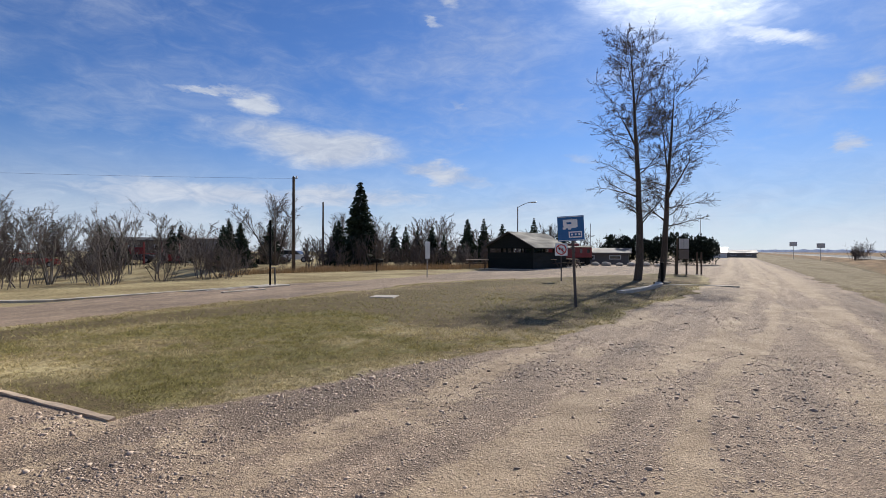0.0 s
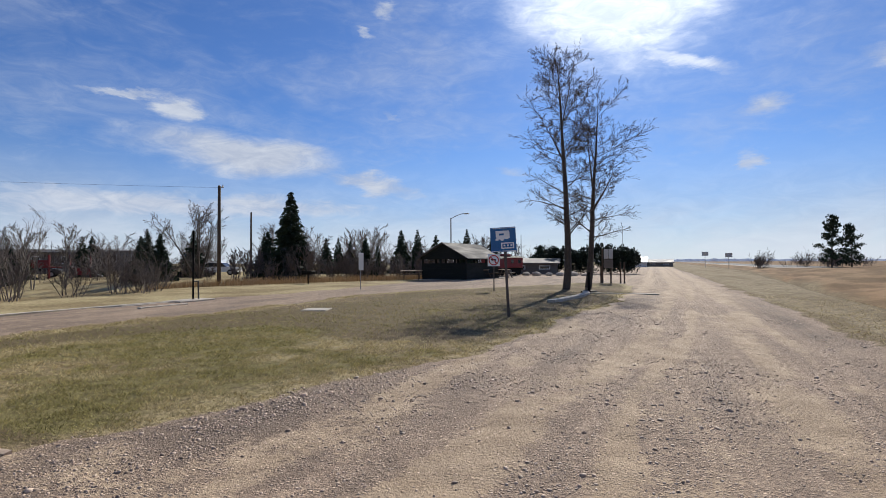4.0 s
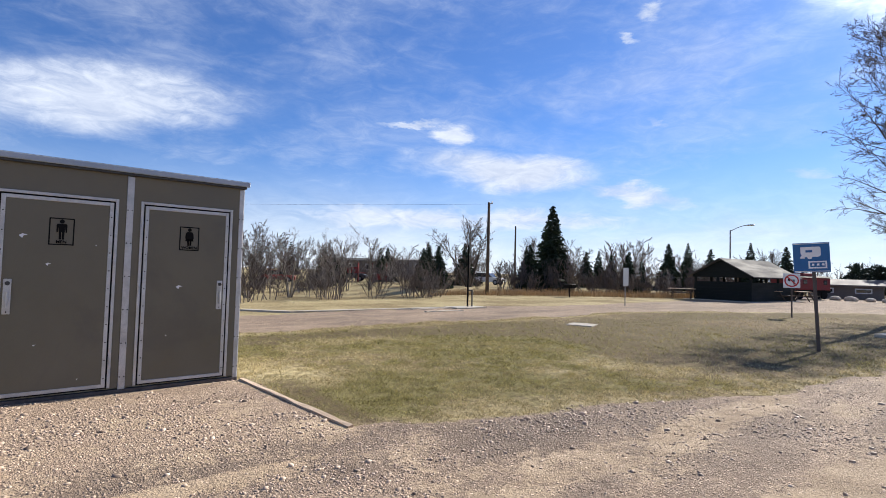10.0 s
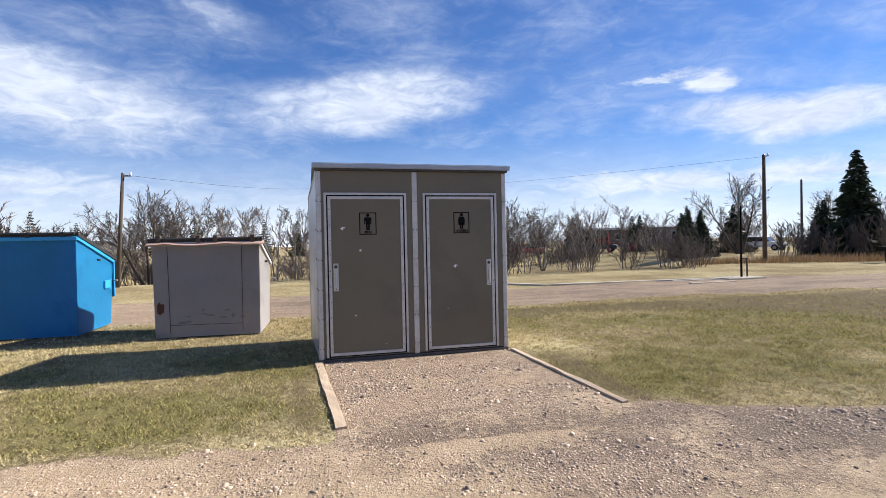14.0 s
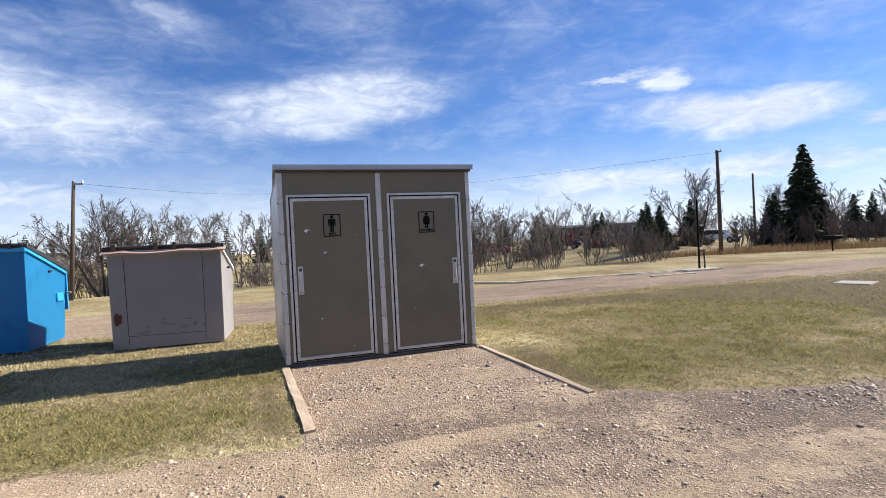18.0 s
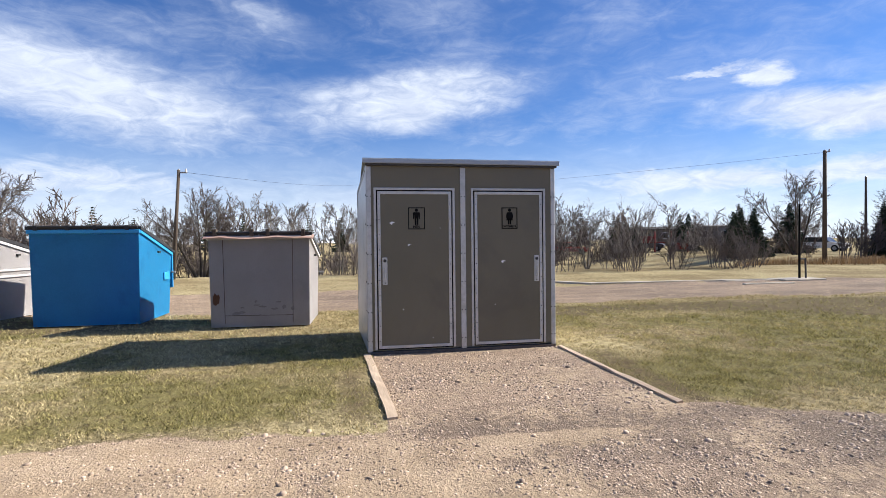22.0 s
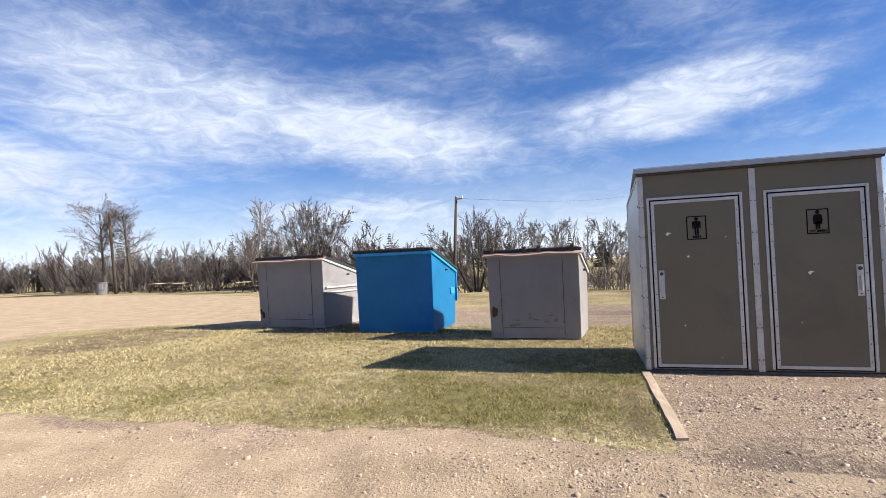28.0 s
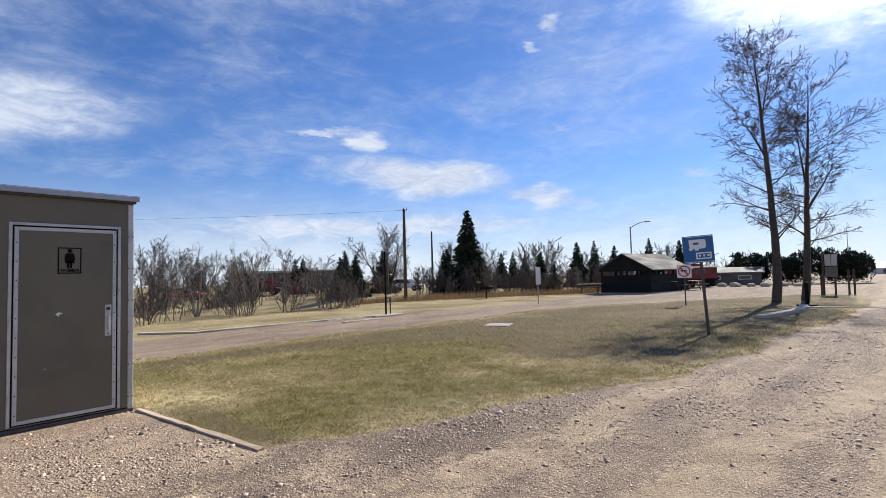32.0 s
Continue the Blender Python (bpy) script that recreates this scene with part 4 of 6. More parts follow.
        gap = part("door_gap", block((-0.0015, y0 + 0.026, z0), (0.001, y1 - 0.026, z1 - 0.026)), BLACK, hut, "dark gap round the door")
        a, b, c, d = y0 + 0.048, y1 - 0.048, z0 + 0.014, z1 - 0.048
        for lo, hi in (((0.004, a, c), (0.016, a + 0.038, d)), ((0.004, b - 0.038, c), (0.016, b, d)), ((0.004, a + 0.038, d - 0.038), (0.016, b - 0.038, d)), ((0.004, a + 0.038, c), (0.016, b - 0.038, c + 0.038))):
            part("edge_strip", block(lo, hi, 0.003), ALU, door, "riveted aluminium door edge")
        rivets(door, [(0.015, yy, z) for z in np.arange(c + 0.1, d, 0.2) for yy in (a + 0.019, b - 0.019)], "x", 0.008)
        for z in (0.35, 1.15, 1.95):
            part("hinge", rod((0.014, hinge_y, z - 0.06), (0.014, hinge_y, z + 0.06), 0.010, sides=8), STEEL, door)
        plate = part("lock_plate", block((0.005, plate_y - 0.033, 0.92), (0.019, plate_y + 0.033, 1.28), 0.004), STEEL, door, "brushed steel pull plate")
        part("lock_cylinder", rod((0.018, plate_y, 1.235), (0.032, plate_y, 1.235), 0.022, 0.020, 14), BOLT, plate)
        grip = rod((0.045, plate_y, 0.99), (0.045, plate_y, 1.15), 0.011, sides=10)
        rod((0.018, plate_y, 1.0), (0.045, plate_y, 1.0), 0.009, sides=8, bm=grip)
        rod((0.018, plate_y, 1.14), (0.045, plate_y, 1.14), 0.009, sides=8, bm=grip)
        part("pull_handle", grip, STEEL, plate)
        part("screws", rod((0.018, plate_y, 0.945), (0.022, plate_y, 0.945), 0.008, sides=8), BOLT, plate)
        sign = new("door_sign")
        sign.parent = hut
        sign.location = (0.006, 0.65 if not skirt else 1.93, 1.79)
        for lo, hi in (((0.0, -0.112, -0.145), (0.004, 0.112, -0.133)), ((0.0, -0.112, 0.133), (0.004, 0.112, 0.145)), ((0.0, -0.112, -0.133), (0.004, -0.100, 0.133)), ((0.0, 0.100, -0.133), (0.004, 0.112, 0.133))):
            part("sign_border", block(lo, hi), BLACK, sign)
        pictogram(sign, skirt)
        lettering(words, 0.046, sign, Matrix.Translation((0.005, 0, -0.112)) @ pose(0, 0, 0, 90, 0, 90), BLACK, "sign_lettering", 0.0012)
        for cy, cz, s in chips:
            outline = [(cy - s * 0.5, cz), (cy - s * 0.1, cz + s * 0.28), (cy + s * 0.5, cz + s * 0.1), (cy + s * 0.05, cz + s * 0.02), (cy - s * 0.1, cz - s * 0.35)]
            part("paint_chip", slab_of(outline, 0.0058, 0.0068, "x"), SIGN_WHITE, door, "pale scratch in the paint")
    # the south side flares a little towards the back
    for piece in hut.children_recursive:
        if piece.type == "MESH" and not piece.name.startswith(("roof", "fascia", "front")):
            for v in piece.data.vertices:
                if v.co.y < 0.06 and v.co.x < -0.03:
                    v.co.y += 0.045 * v.co.x
    return hut


toilet_hut()


def edging_board(ends, width, high, label):
    (x0, y0), (x1, y1) = ends
    n = math.hypot(x1 - x0, y1 - y0)
    bm = bmesh.new()
    rng = np.random.RandomState(int(n * 100))
    pts = []
    for k in range(13):
        f = k / 12
        x, y = x0 + (x1 - x0) * f, y0 + (y1 - y0) * f + rng.normal(0, 0.002)
        z = z_at(x, y)
        pts.append([bm.verts.new((x, y + s * width / 2, z + h)) for s, h in ((-1, -0.04), (-1, high + rng.normal(0, 0.004)), (1, high + rng.normal(0, 0.004)), (1, -0.04))])
    for a, b in zip(pts, pts[1:]):
        for i in range(4):
            bm.faces.new((a[i], a[(i + 1) % 4], b[(i + 1) % 4], b[i]))
    bm.faces.new(pts[0])
    bm.faces.new(pts[-1])
    bmesh.ops.recalc_face_normals(bm, faces=bm.faces[:])
    return tagged(part("edging_board", bm, LUMBER), label, "board", "boards along the gravel pad")


edging_board(((-7.36, -0.03), (-4.84, 0.09)), 0.09, 0.024, "weathered board edging the gravel pad by the grass")
edging_board(((-7.36, 2.62), (-4.75, 2.68)), 0.06, 0.022, "thin weathered board edging the gravel pad")

# ---------------------------------------------------------------- dumpsters


def dumpster(place, turn, w, h1, h2, d, paint, label, wooden, channel):
    D = thing("dumpster", (*place, z_at(*place)), label, "dumpster", "dumpsters in a row", turn=turn)
    taper = 0.98

    def wall(pts):
        bm = bmesh.new()
        bm.faces.new([bm.verts.new(p) for p in pts])
        bmesh.ops.solidify(bm, geom=bm.faces[:], thickness=0.012)
        return bm

    b, t = w / 2 * taper, w / 2
    fb, ft, kb, kt = 0.0, 0.05, -d + 0.12, -d
    lip = 0.06
    part("front_wall", wall([(fb, -b, 0.03), (fb, b, 0.03), (ft, t, h1), (ft, -t, h1)]), paint, D)
    part("back_wall", wall([(kb, -b, 0.03), (kb, b, 0.03), (kt, t, h2), (kt, -t, h2)]), paint, D)
    for s in (-1, 1):
        part("side_wall", wall([(fb, s * b, 0.03), (kb, s * b, 0.03), (kt, s * t, h2), (ft, s * t, h1)]), paint, D)
    part("floor_plate", block((kb, -b, 0.02), (fb, b, 0.05)), paint, D)
    # rim round the mouth
    part("rim", block((ft - 0.01, -t - 0.03, h1 - lip), (ft + 0.035, t + 0.03, h1 + 0.01), 0.008), paint, D)
    for s in (-1, 1):
        y0, y1 = sorted((s * t, s * (t + 0.035)))
        part("rim", slab_of([(ft, h1 - 0.045), (ft, h1 + 0.008), (kt, h2 + 0.008), (kt, h2 - 0.045)], y0, y1, "y"), paint, D)
    # folded stiffening seams on the broad wall
    for y in (-0.36, 0.33):
        f = lambda z: fb + (ft - fb) * (z / h1)
        if wooden:
            part("seam", rod((f(0.1) + 0.004, y * w * taper, 0.08), (f(h1) + 0.004, y * w, h1 - lip), 0.005, sides=5), RUST, D)
    if wooden:
        part("seam", rod((0.010, -0.36 * w * taper, 0.22), (0.010, 0.33 * w * taper, 0.21), 0.0045, sides=5), RUST, D)
    # two black lids that slope away, with their hinges
    for y0, y1 in ((-t - 0.05, -0.01), (0.01, t + 0.05)):
        lid = slab_of([(ft + 0.02, h1 + 0.012), (ft + 0.02, h1 + 0.072), ((ft + kt) / 2, (h1 + h2) / 2 + 0.085), (kt - 0.08, h2 + 0.05), (kt - 0.08, h2 + 0.008)], y0, y1, "y")
        part("lid", lid, RUBBER, D, "black plastic lid")
    part("hinge_bar", rod((ft + 0.03, -t, h1 + 0.06), (ft + 0.03, t, h1 + 0.06), 0.024, sides=8), RUBBER, D)
    for y in ((-0.86, -0.14, 0.18, 0.88) if wooden else (-0.86, -0.28, 0.22, 0.80)):
        part("hinge_block", block((ft - 0.03, y * t - 0.035, h1 + 0.0), (ft + 0.055, y * t + 0.035, h1 + (0.125 if wooden else 0.09)), 0.008), RUBBER if not wooden else POLE_WOOD, D)
    if wooden:
        bm = bmesh.new()
        rng = np.random.RandomState(int(w * 1000))
        rows = []
        for k in range(13):
            y = -t - 0.06 + (2 * t + 0.14) * k / 12
            z = h1 + 0.002 + rng.normal(0, 0.005) + 0.007 * math.sin(k * 0.9)
            rows.append([bm.verts.new(p) for p in ((ft + 0.12, y, z - 0.046), (ft + 0.12, y, z - 0.030), (ft - 0.06, y, z + 0.034), (ft - 0.06, y, z + 0.016))])
        for a, c in zip(rows, rows[1:]):
            for i in range(4):
                bm.faces.new((a[i], a[(i + 1) % 4], c[(i + 1) % 4], c[i]))
        bm.faces.new(rows[0])
        bm.faces.new(rows[-1])
        bmesh.ops.recalc_face_normals(bm, faces=bm.faces[:])
        part("plywood_strip", bm, PLY, D, "warped plywood strip along the top")
        # rust and scuffs on the broad wall
        for k in range(16 if not channel else 5):
            y = (-t * 0.93 + rng.uniform(0, 0.09)) if k < 3 else rng.uniform(-0.55, 0.7) * t
            z = rng.uniform(0.28, 0.62) if k < 3 else (rng.choice([0.47, 0.34, 0.22]) + rng.normal(0, 0.025))
            sy, sz = (0.05, 0.11) if k < 3 else (rng.uniform(0.02, 0.09), rng.uniform(0.012, 0.035))
            edge = [(y + sy * math.cos(q * 0.571) * rng.uniform(0.5, 1.1), z + sz * math.sin(q * 0.571) * rng.uniform(0.5, 1.1)) for q in range(11)]
            lean = Matrix(((1, 0, (ft - fb) / h1, 0), (0, 1, 0, 0), (0, 0, 1, 0), (0, 0, 0, 1)))
            stain = slab_of(edge, 0.0125, 0.0135, "x")
            stain.transform(lean)
            part("rust_patch", stain, RUST_PATCH if k < 3 else SCUFF, D, "brown rust patch" if k < 3 else "dark scuff")
    # side pockets for the lifting forks, and a hook
    for s in (-1, 1):
        y0, y1 = sorted((s * (b + 0.01), s * (t + 0.035)))
        if channel:
            for z in (0.86, 0.98):
                part("fork_channel", block((kt + 0.06, y0, z - 0.02), (ft - 0.10, y1, z + 0.02), 0.006), paint, D, "steel fork channel")
        elif not wooden:
            part("fork_pocket", block((kt + 0.22, y0, 0.74), (kt + 0.50, y1, 0.90), 0.012), paint, D)
        if not wooden:
            part("latch_post", block((kt - 0.02, s * t - 0.03, 0.55), (kt + 0.02, s * t + 0.03, h2 - 0.05), 0.006), paint, D)
        part("lug", rod((kt + 0.05, s * (t + 0.02), 0.88), (kt + 0.05, s * (t + 0.10), 0.88), 0.022, sides=10), GALV, D)
        part("hook", block((kt + 0.72, *sorted((s * t * 0.985, s * (t + 0.045)))[:1], h2 + 0.02), (kt + 0.80, max(s * t * 0.985, s * (t + 0.045)), h2 + 0.06), 0.008), BOLT, D)
    return D


dumpster((-10.13, -1.77), -3, 1.70, 1.60, 1.20, 1.45, GREY_STEEL, "pale grey rust-stained steel dumpster with plywood along its lid", True, False)
dumpster((-10.98, -4.90), -1, 1.80, 1.74, 1.28, 1.65, BLUE_STEEL, "bright blue steel dumpster with black lids", False, False)
dumpster((-11.72, -8.0), -9, 2.1, 1.70, 1.24, 1.70, GREY_STEEL, "pale grey steel dumpster with side fork channel and plywood lid edge", True, True)

# ---------------------------------------------------------------- poles, posts and signs


def cable(name, points, label, r=0.006):
    cu = bpy.data.curves.new(name, "CURVE")
    cu.dimensions, cu.bevel_depth, cu.bevel_resolution = "3D", r, 1
    sp = cu.splines.new("POLY")
    sp.points.add(len(points) - 1)
    for p, q in zip(sp.points, points):
        p.co = (*q, 1)
    cu.materials.append(BLACK)
    return tagged(new(name, cu), label, "cable")


def sagging(a, b, sag, n=16):
    a, b = Vector(a), Vector(b)
    return [tuple(a.lerp(b, k / n) - Vector((0, 0, sag * 4 * (k / n) * (1 - k / n)))) for k in range(n + 1)]


def wooden_pole(place, tall, r, label, lamp=True, lean=0.0, turn=0.0):
    p = thing("utility_pole", (*place, z_at(*place)), label, "pole", "wooden poles", turn=turn)
    part("shaft", rod((0, 0, -0.3), (lean, 0, tall), r, r * 0.7, 12), POLE_WOOD, p, smooth=True)
    part("cap", rod((lean, 0, tall), (lean, 0, tall + 0.05), r * 0.72, r * 0.3, 10), GALV, p)
    if lamp:
        part("bracket", block((lean - 0.05, -0.04, tall - 0.12), (lean + 0.32, 0.04, tall - 0.06), 0.01), GALV, p)
        part("insulator", rod((lean + 0.28, 0, tall - 0.06), (lean + 0.28, 0, tall + 0.06), 0.05, 0.03, 8), WHITE_PAINT, p)
    return p


wooden_pole((-25.6, 25.9), 6.3, 0.13, "tall brown wooden utility pole in dry grass")
wooden_pole((-31.5, 35.4), 5.6, 0.10, "thin brown wooden pole behind the bushes", False)
wooden_pole((-23.9, -7.35), 4.5, 0.085, "brown wooden pole with a small yard lamp", True, 0.30, 90)
wooden_pole((-33.3, -38.6), 6.6, 0.13, "leaning wooden pole beside bare trees", False, 0.5)
cable("power_line", sagging((-25.5, 25.9, 6.15), (-60, 2, 6.9), 0.25), "thin black overhead power line")
cable("power_line", sagging((-23.9, -6.8, 4.42), (-62, 1.5, 8.0), 0.3), "thin black overhead power line")


def blue_sign():
    s = thing("dump_station_sign", (-3.74, 13.62, z_at(-3.74, 13.62)), "blue and white trailer dump station sign on a steel post", "road sign", turn=14)
    s.matrix_world = s.matrix_world @ pose(0, 0, 0, 0, -2.8, 0)
    part("post", block((-0.035, -0.005, -0.3), (0.035, 0.05, 1.98), 0.006), DARK_POST, s, "dark steel post")
    plate = part("panel", block((-0.36, -0.03, 1.70), (0.30, -0.022, 2.34), 0.0), SIGN_BLUE, s, "blue sign panel")
    y0, y1 = -0.0345, -0.0305
    cx = -0.03
    part("border", block((cx - 0.315, y0, 1.715), (cx + 0.315, y1, 1.727)), SIGN_WHITE, plate)
    part("border", block((cx - 0.315, y0, 2.313), (cx + 0.315, y1, 2.325)), SIGN_WHITE, plate)
    body = [(-0.19, 2.25), (0.15, 2.25), (0.17, 2.22), (0.17, 2.06), (0.12, 2.03), (0.02, 2.03), (0.0, 1.99), (-0.06, 1.99), (-0.08, 2.03), (-0.12, 2.03), (-0.12, 2.0), (-0.20, 2.0), (-0.20, 2.04), (-0.17, 2.07), (-0.19, 2.10)]
    part("symbol", slab_of([(cx + a, b) for a, b in body], y0, y1, "y"), SIGN_WHITE, plate, "white trailer shape")
    part("symbol", block((cx - 0.10, y0 - 0.002, 2.13), (cx + 0.02, y1, 2.18)), SIGN_BLUE, plate)
    part("symbol", block((cx - 0.06, y0, 1.78), (cx + 0.27, y1, 1.94)), SIGN_WHITE, plate, "white tank shape")
    part("symbol", block((cx - 0.03, y0 - 0.002, 1.81), (cx + 0.24, y1, 1.91)), SIGN_BLUE, plate)
    for a in (0.0, 0.09, 0.18):
        part("symbol", block((cx + a, y0 - 0.004, 1.84), (cx + a + 0.045, y1, 1.885)), SIGN_WHITE, plate)
    for z in (1.78, 2.26):
        part("bolt", rod((0, -0.04, z), (0, -0.03, z), 0.012, sides=8), GALV, plate)


blue_sign()


def turn_sign():
    s = thing("no_turn_sign", (-7.36, 24.75, z_at(-7.36, 24.75)), "white square sign with red no-turn circle on a thin post", "road sign", turn=12)
    part("post", rod((0, 0.03, -0.3), (0, 0.03, 1.7), 0.03, sides=8), DARK_POST, s)
    plate = part("panel", block((-0.29, -0.01, 1.20), (0.29, 0.0, 1.78), 0.0), SIGN_WHITE, s, "white square panel")
    bm = bmesh.new()
    outer, inner = ring_points(0, 1.49, 0.25, 32), ring_points(0, 1.49, 0.20, 32)
    o = [bm.verts.new((p[0], -0.014, p[1])) for p in outer]
    i = [bm.verts.new((p[0], -0.014, p[1])) for p in inner]
    for k in range(32):
        bm.faces.new((o[k], o[(k + 1) % 32], i[(k + 1) % 32], i[k]))
    part("red_ring", bm, SIGN_RED, plate, "red ring")
    part("bar", block((-0.225, -0.017, -0.022), (0.225, -0.015, 0.022), m=Matrix.Translation((0, 0, 1.49)) @ pose(0, 0, 0, 0, 45, 0)), SIGN_RED, plate)
    part("arrow", slab_of([(0.06, 1.34), (0.10, 1.34), (0.10, 1.54), (-0.05, 1.54), (-0.05, 1.60), (-0.15, 1.52), (-0.05, 1.44), (-0.05, 1.50), (0.06, 1.50)], -0.0145, -0.0125, "y"), BLACK, plate)


turn_sign()


def side_sign():
    s = thing("traffic_sign", (-14.45, 24.35, z_at(-14.45, 24.35)), "grey-backed road sign seen almost edge on", "road sign", turn=96)
    part("post", rod((0, 0.03, -0.3), (0, 0.03, 1.6), 0.025, sides=8), GALV, s)
    part("panel", block((-0.30, -0.008, 1.0), (0.30, 0.0, 1.9), 0.0), SIGN_BACK, s)


side_sign()


def hydrant_post():
    s = thing("water_stand_post", (-16.3, 15.2, 0.0), "tall dark steel water standpipe on a concrete base", "post")
    part("base", block((-0.45, -0.9, -0.05), (0.35, 0.75, 0.05), 0.02), CONCRETE, s)
    part("pipe", rod((0, 0, 0.06), (0, 0, 2.62), 0.038, 0.032, 10), BLACK, s)
    part("hose", rod((0.02, 0.24, 0.06), (0.02, 0.22, 0.75), 0.03, sides=8), BOLT, s)
    part("bracket", block((-0.03, 0, 0.7), (0.03, 0.22, 0.75), 0.005), BOLT, s)


hydrant_post()


def kerb(name, points, width, high, label):
    """A low concrete kerb along x, y points."""
    bm = bmesh.new()
    rows = []
    for k, (x, y) in enumerate(points):
        a = Vector(points[max(k - 1, 0)])
        b = Vector(points[min(k + 1, len(points) - 1)])
        d = (b - a).normalized()
        n = Vector((-d.y, d.x)) * width / 2
        z = z_at(x, y)
        rows.append([bm.verts.new(p) for p in ((x - n.x, y - n.y, z - 0.1), (x - n.x * 0.9, y - n.y * 0.9, z + high), (x + n.x * 0.9, y + n.y * 0.9, z + high), (x + n.x, y + n.y, z - 0.1))])
    for a, b in zip(rows, rows[1:]):
        for i in range(4):
            bm.faces.new((a[i], a[(i + 1) % 4], b[(i + 1) % 4], b[i]))
    bm.faces.new(rows[0])
    bm.faces.new(rows[-1])
    bmesh.ops.recalc_face_normals(bm, faces=bm.faces[:])
    return tagged(part(name, bm, CONCRETE), label, "kerb", kind="structure")


kerb("kerb_west", [(-18.0, 6.5), (-16.6, 7.6), (-16.4, 9), (-16.35, 12), (-16.3, 14.3)], 0.3, 0.055, "low concrete kerb between dirt road and grass")
kerb("kerb_island", [(-3.55, 18.7), (-3.3, 20), (-3.0, 22), (-2.95, 24), (-3.2, 25.8)], 0.32, 0.09, "pale concrete kerb at the end of the grass island")


def slab_cover(x, y, sx, sy, label, turn=0):
    b = block((-sx / 2, -sy / 2, -0.06), (sx / 2, sy / 2, 0.025), 0.01)
    ob = tagged(part("concrete_cover", b, CONCRETE), label, "slab")
    ob.matrix_world = pose(x, y, z_at(x, y), 0, 0, turn)


slab_cover(-9.6, 13.5, 0.75, 0.8, "flat concrete cover in the grass", 20)
slab_cover(-15.95, 12.9, 0.16, 1.8, "narrow concrete strip beside the kerb")
slab_cover(-15.1, 12.9, 0.16, 1.8, "narrow concrete strip beside the kerb")


def street_lamp(x, y, tall, label):
    s = thing("street_lamp", (x, y, z_at(x, y)), label, "street lamp")
    part("pole", rod((0, 0, 0), (0, 0, tall), 0.09, 0.06, 10), GALV, s)
    part("control_box", block((-0.3, -0.3, 2.75), (0.3, 0.3, 3.35), 0.03), SIGN_BACK, s)
    bm = bmesh.new()
    prev = Vector((0, 0, tall - 0.1))
    for k in range(1, 9):
        f = k / 8
        p = Vector((1.5 * f, 0.3 * f, tall - 0.1 + 0.55 * math.sin(f * 1.57)))
        rod(prev, p, 0.035, sides=6, bm=bm)
        prev = p
    part("arm", bm, GALV, s)
    part("lantern", block((1.4, 0.16, tall + 0.38), (2.0, 0.46, tall + 0.50), 0.04), SIGN_BACK, s)


street_lamp(-20.8, 54.4, 6.2, "grey street lamp with a curved arm behind the shelter")

# ---------------------------------------------------------------- the picnic shelter


def shelter():
    s = thing("picnic_shelter", (-15.35, 38.4, z_at(-15.35, 38.4)), "dark green picnic shelter with weathered gable roof", "shelter", turn=-6)
    w, d, e, r = 3.9, 6.5, 1.72, 2.85
    for x0, x1, y0, y1 in ((-w / 2, w / 2, 0.0, 0.12), (-w / 2, w / 2, d - 0.12, d), (-w / 2, -w / 2 + 0.12, 0.12, d - 0.12), (w / 2 - 0.12, w / 2, 0.12, d - 0.12)):
        part("low_wall", block((x0, y0, 0.0), (x1, y1, 1.28), 0.01), DARK_GREEN, s, "dark green board wall")
        for k in range(6):
            z = 0.12 + k * 0.2
            grow_ = 0.012
            part("board", block((x0 - grow_, y0 - grow_, z), (x1 + grow_, y1 + grow_, z + 0.17), 0.006), DARK_GREEN, s)
    for x in (-w / 2 + 0.07, -0.3, w / 2 - 0.07):
        for y in (0.07, d - 0.07):
            part("post", block((x - 0.07, y - 0.07, 1.27), (x + 0.07, y + 0.07, e + 0.05), 0.01), DARK_GREEN, s)
    for y in (2.2, 4.0, 5.8):
        for x in (-w / 2 + 0.07, w / 2 - 0.07):
            part("post", block((x - 0.07, y - 0.07, 1.27), (x + 0.07, y + 0.07, e + 0.05), 0.01), DARK_GREEN, s)
    for y0 in (-0.05, d - 0.05):
        part("gable", slab_of([(-w / 2 - 0.1, e - 0.12), (w / 2 + 0.1, e - 0.12), (w / 2 + 0.1, e + 0.02), (0, r - 0.05), (-w / 2 - 0.1, e + 0.02)], y0, y0 + 0.1, "y"), DARK_GREEN, s)
    for sgn in (-1, 1):
        outline = [(0, r), (sgn * (w / 2 + 0.35), e - 0.12), (sgn * (w / 2 + 0.35), e - 0.06), (0, r + 0.07)]
        part("roof", slab_of(outline, -0.4, d + 0.4, "y"), TIN_ROOF, s, "weathered grey roof slope")
    part("slab", block((-w / 2 - 0.5, -0.6, -0.1), (w / 2 + 0.5, d + 0.5, 0.03), 0.02), CONCRETE, s)


shelter()


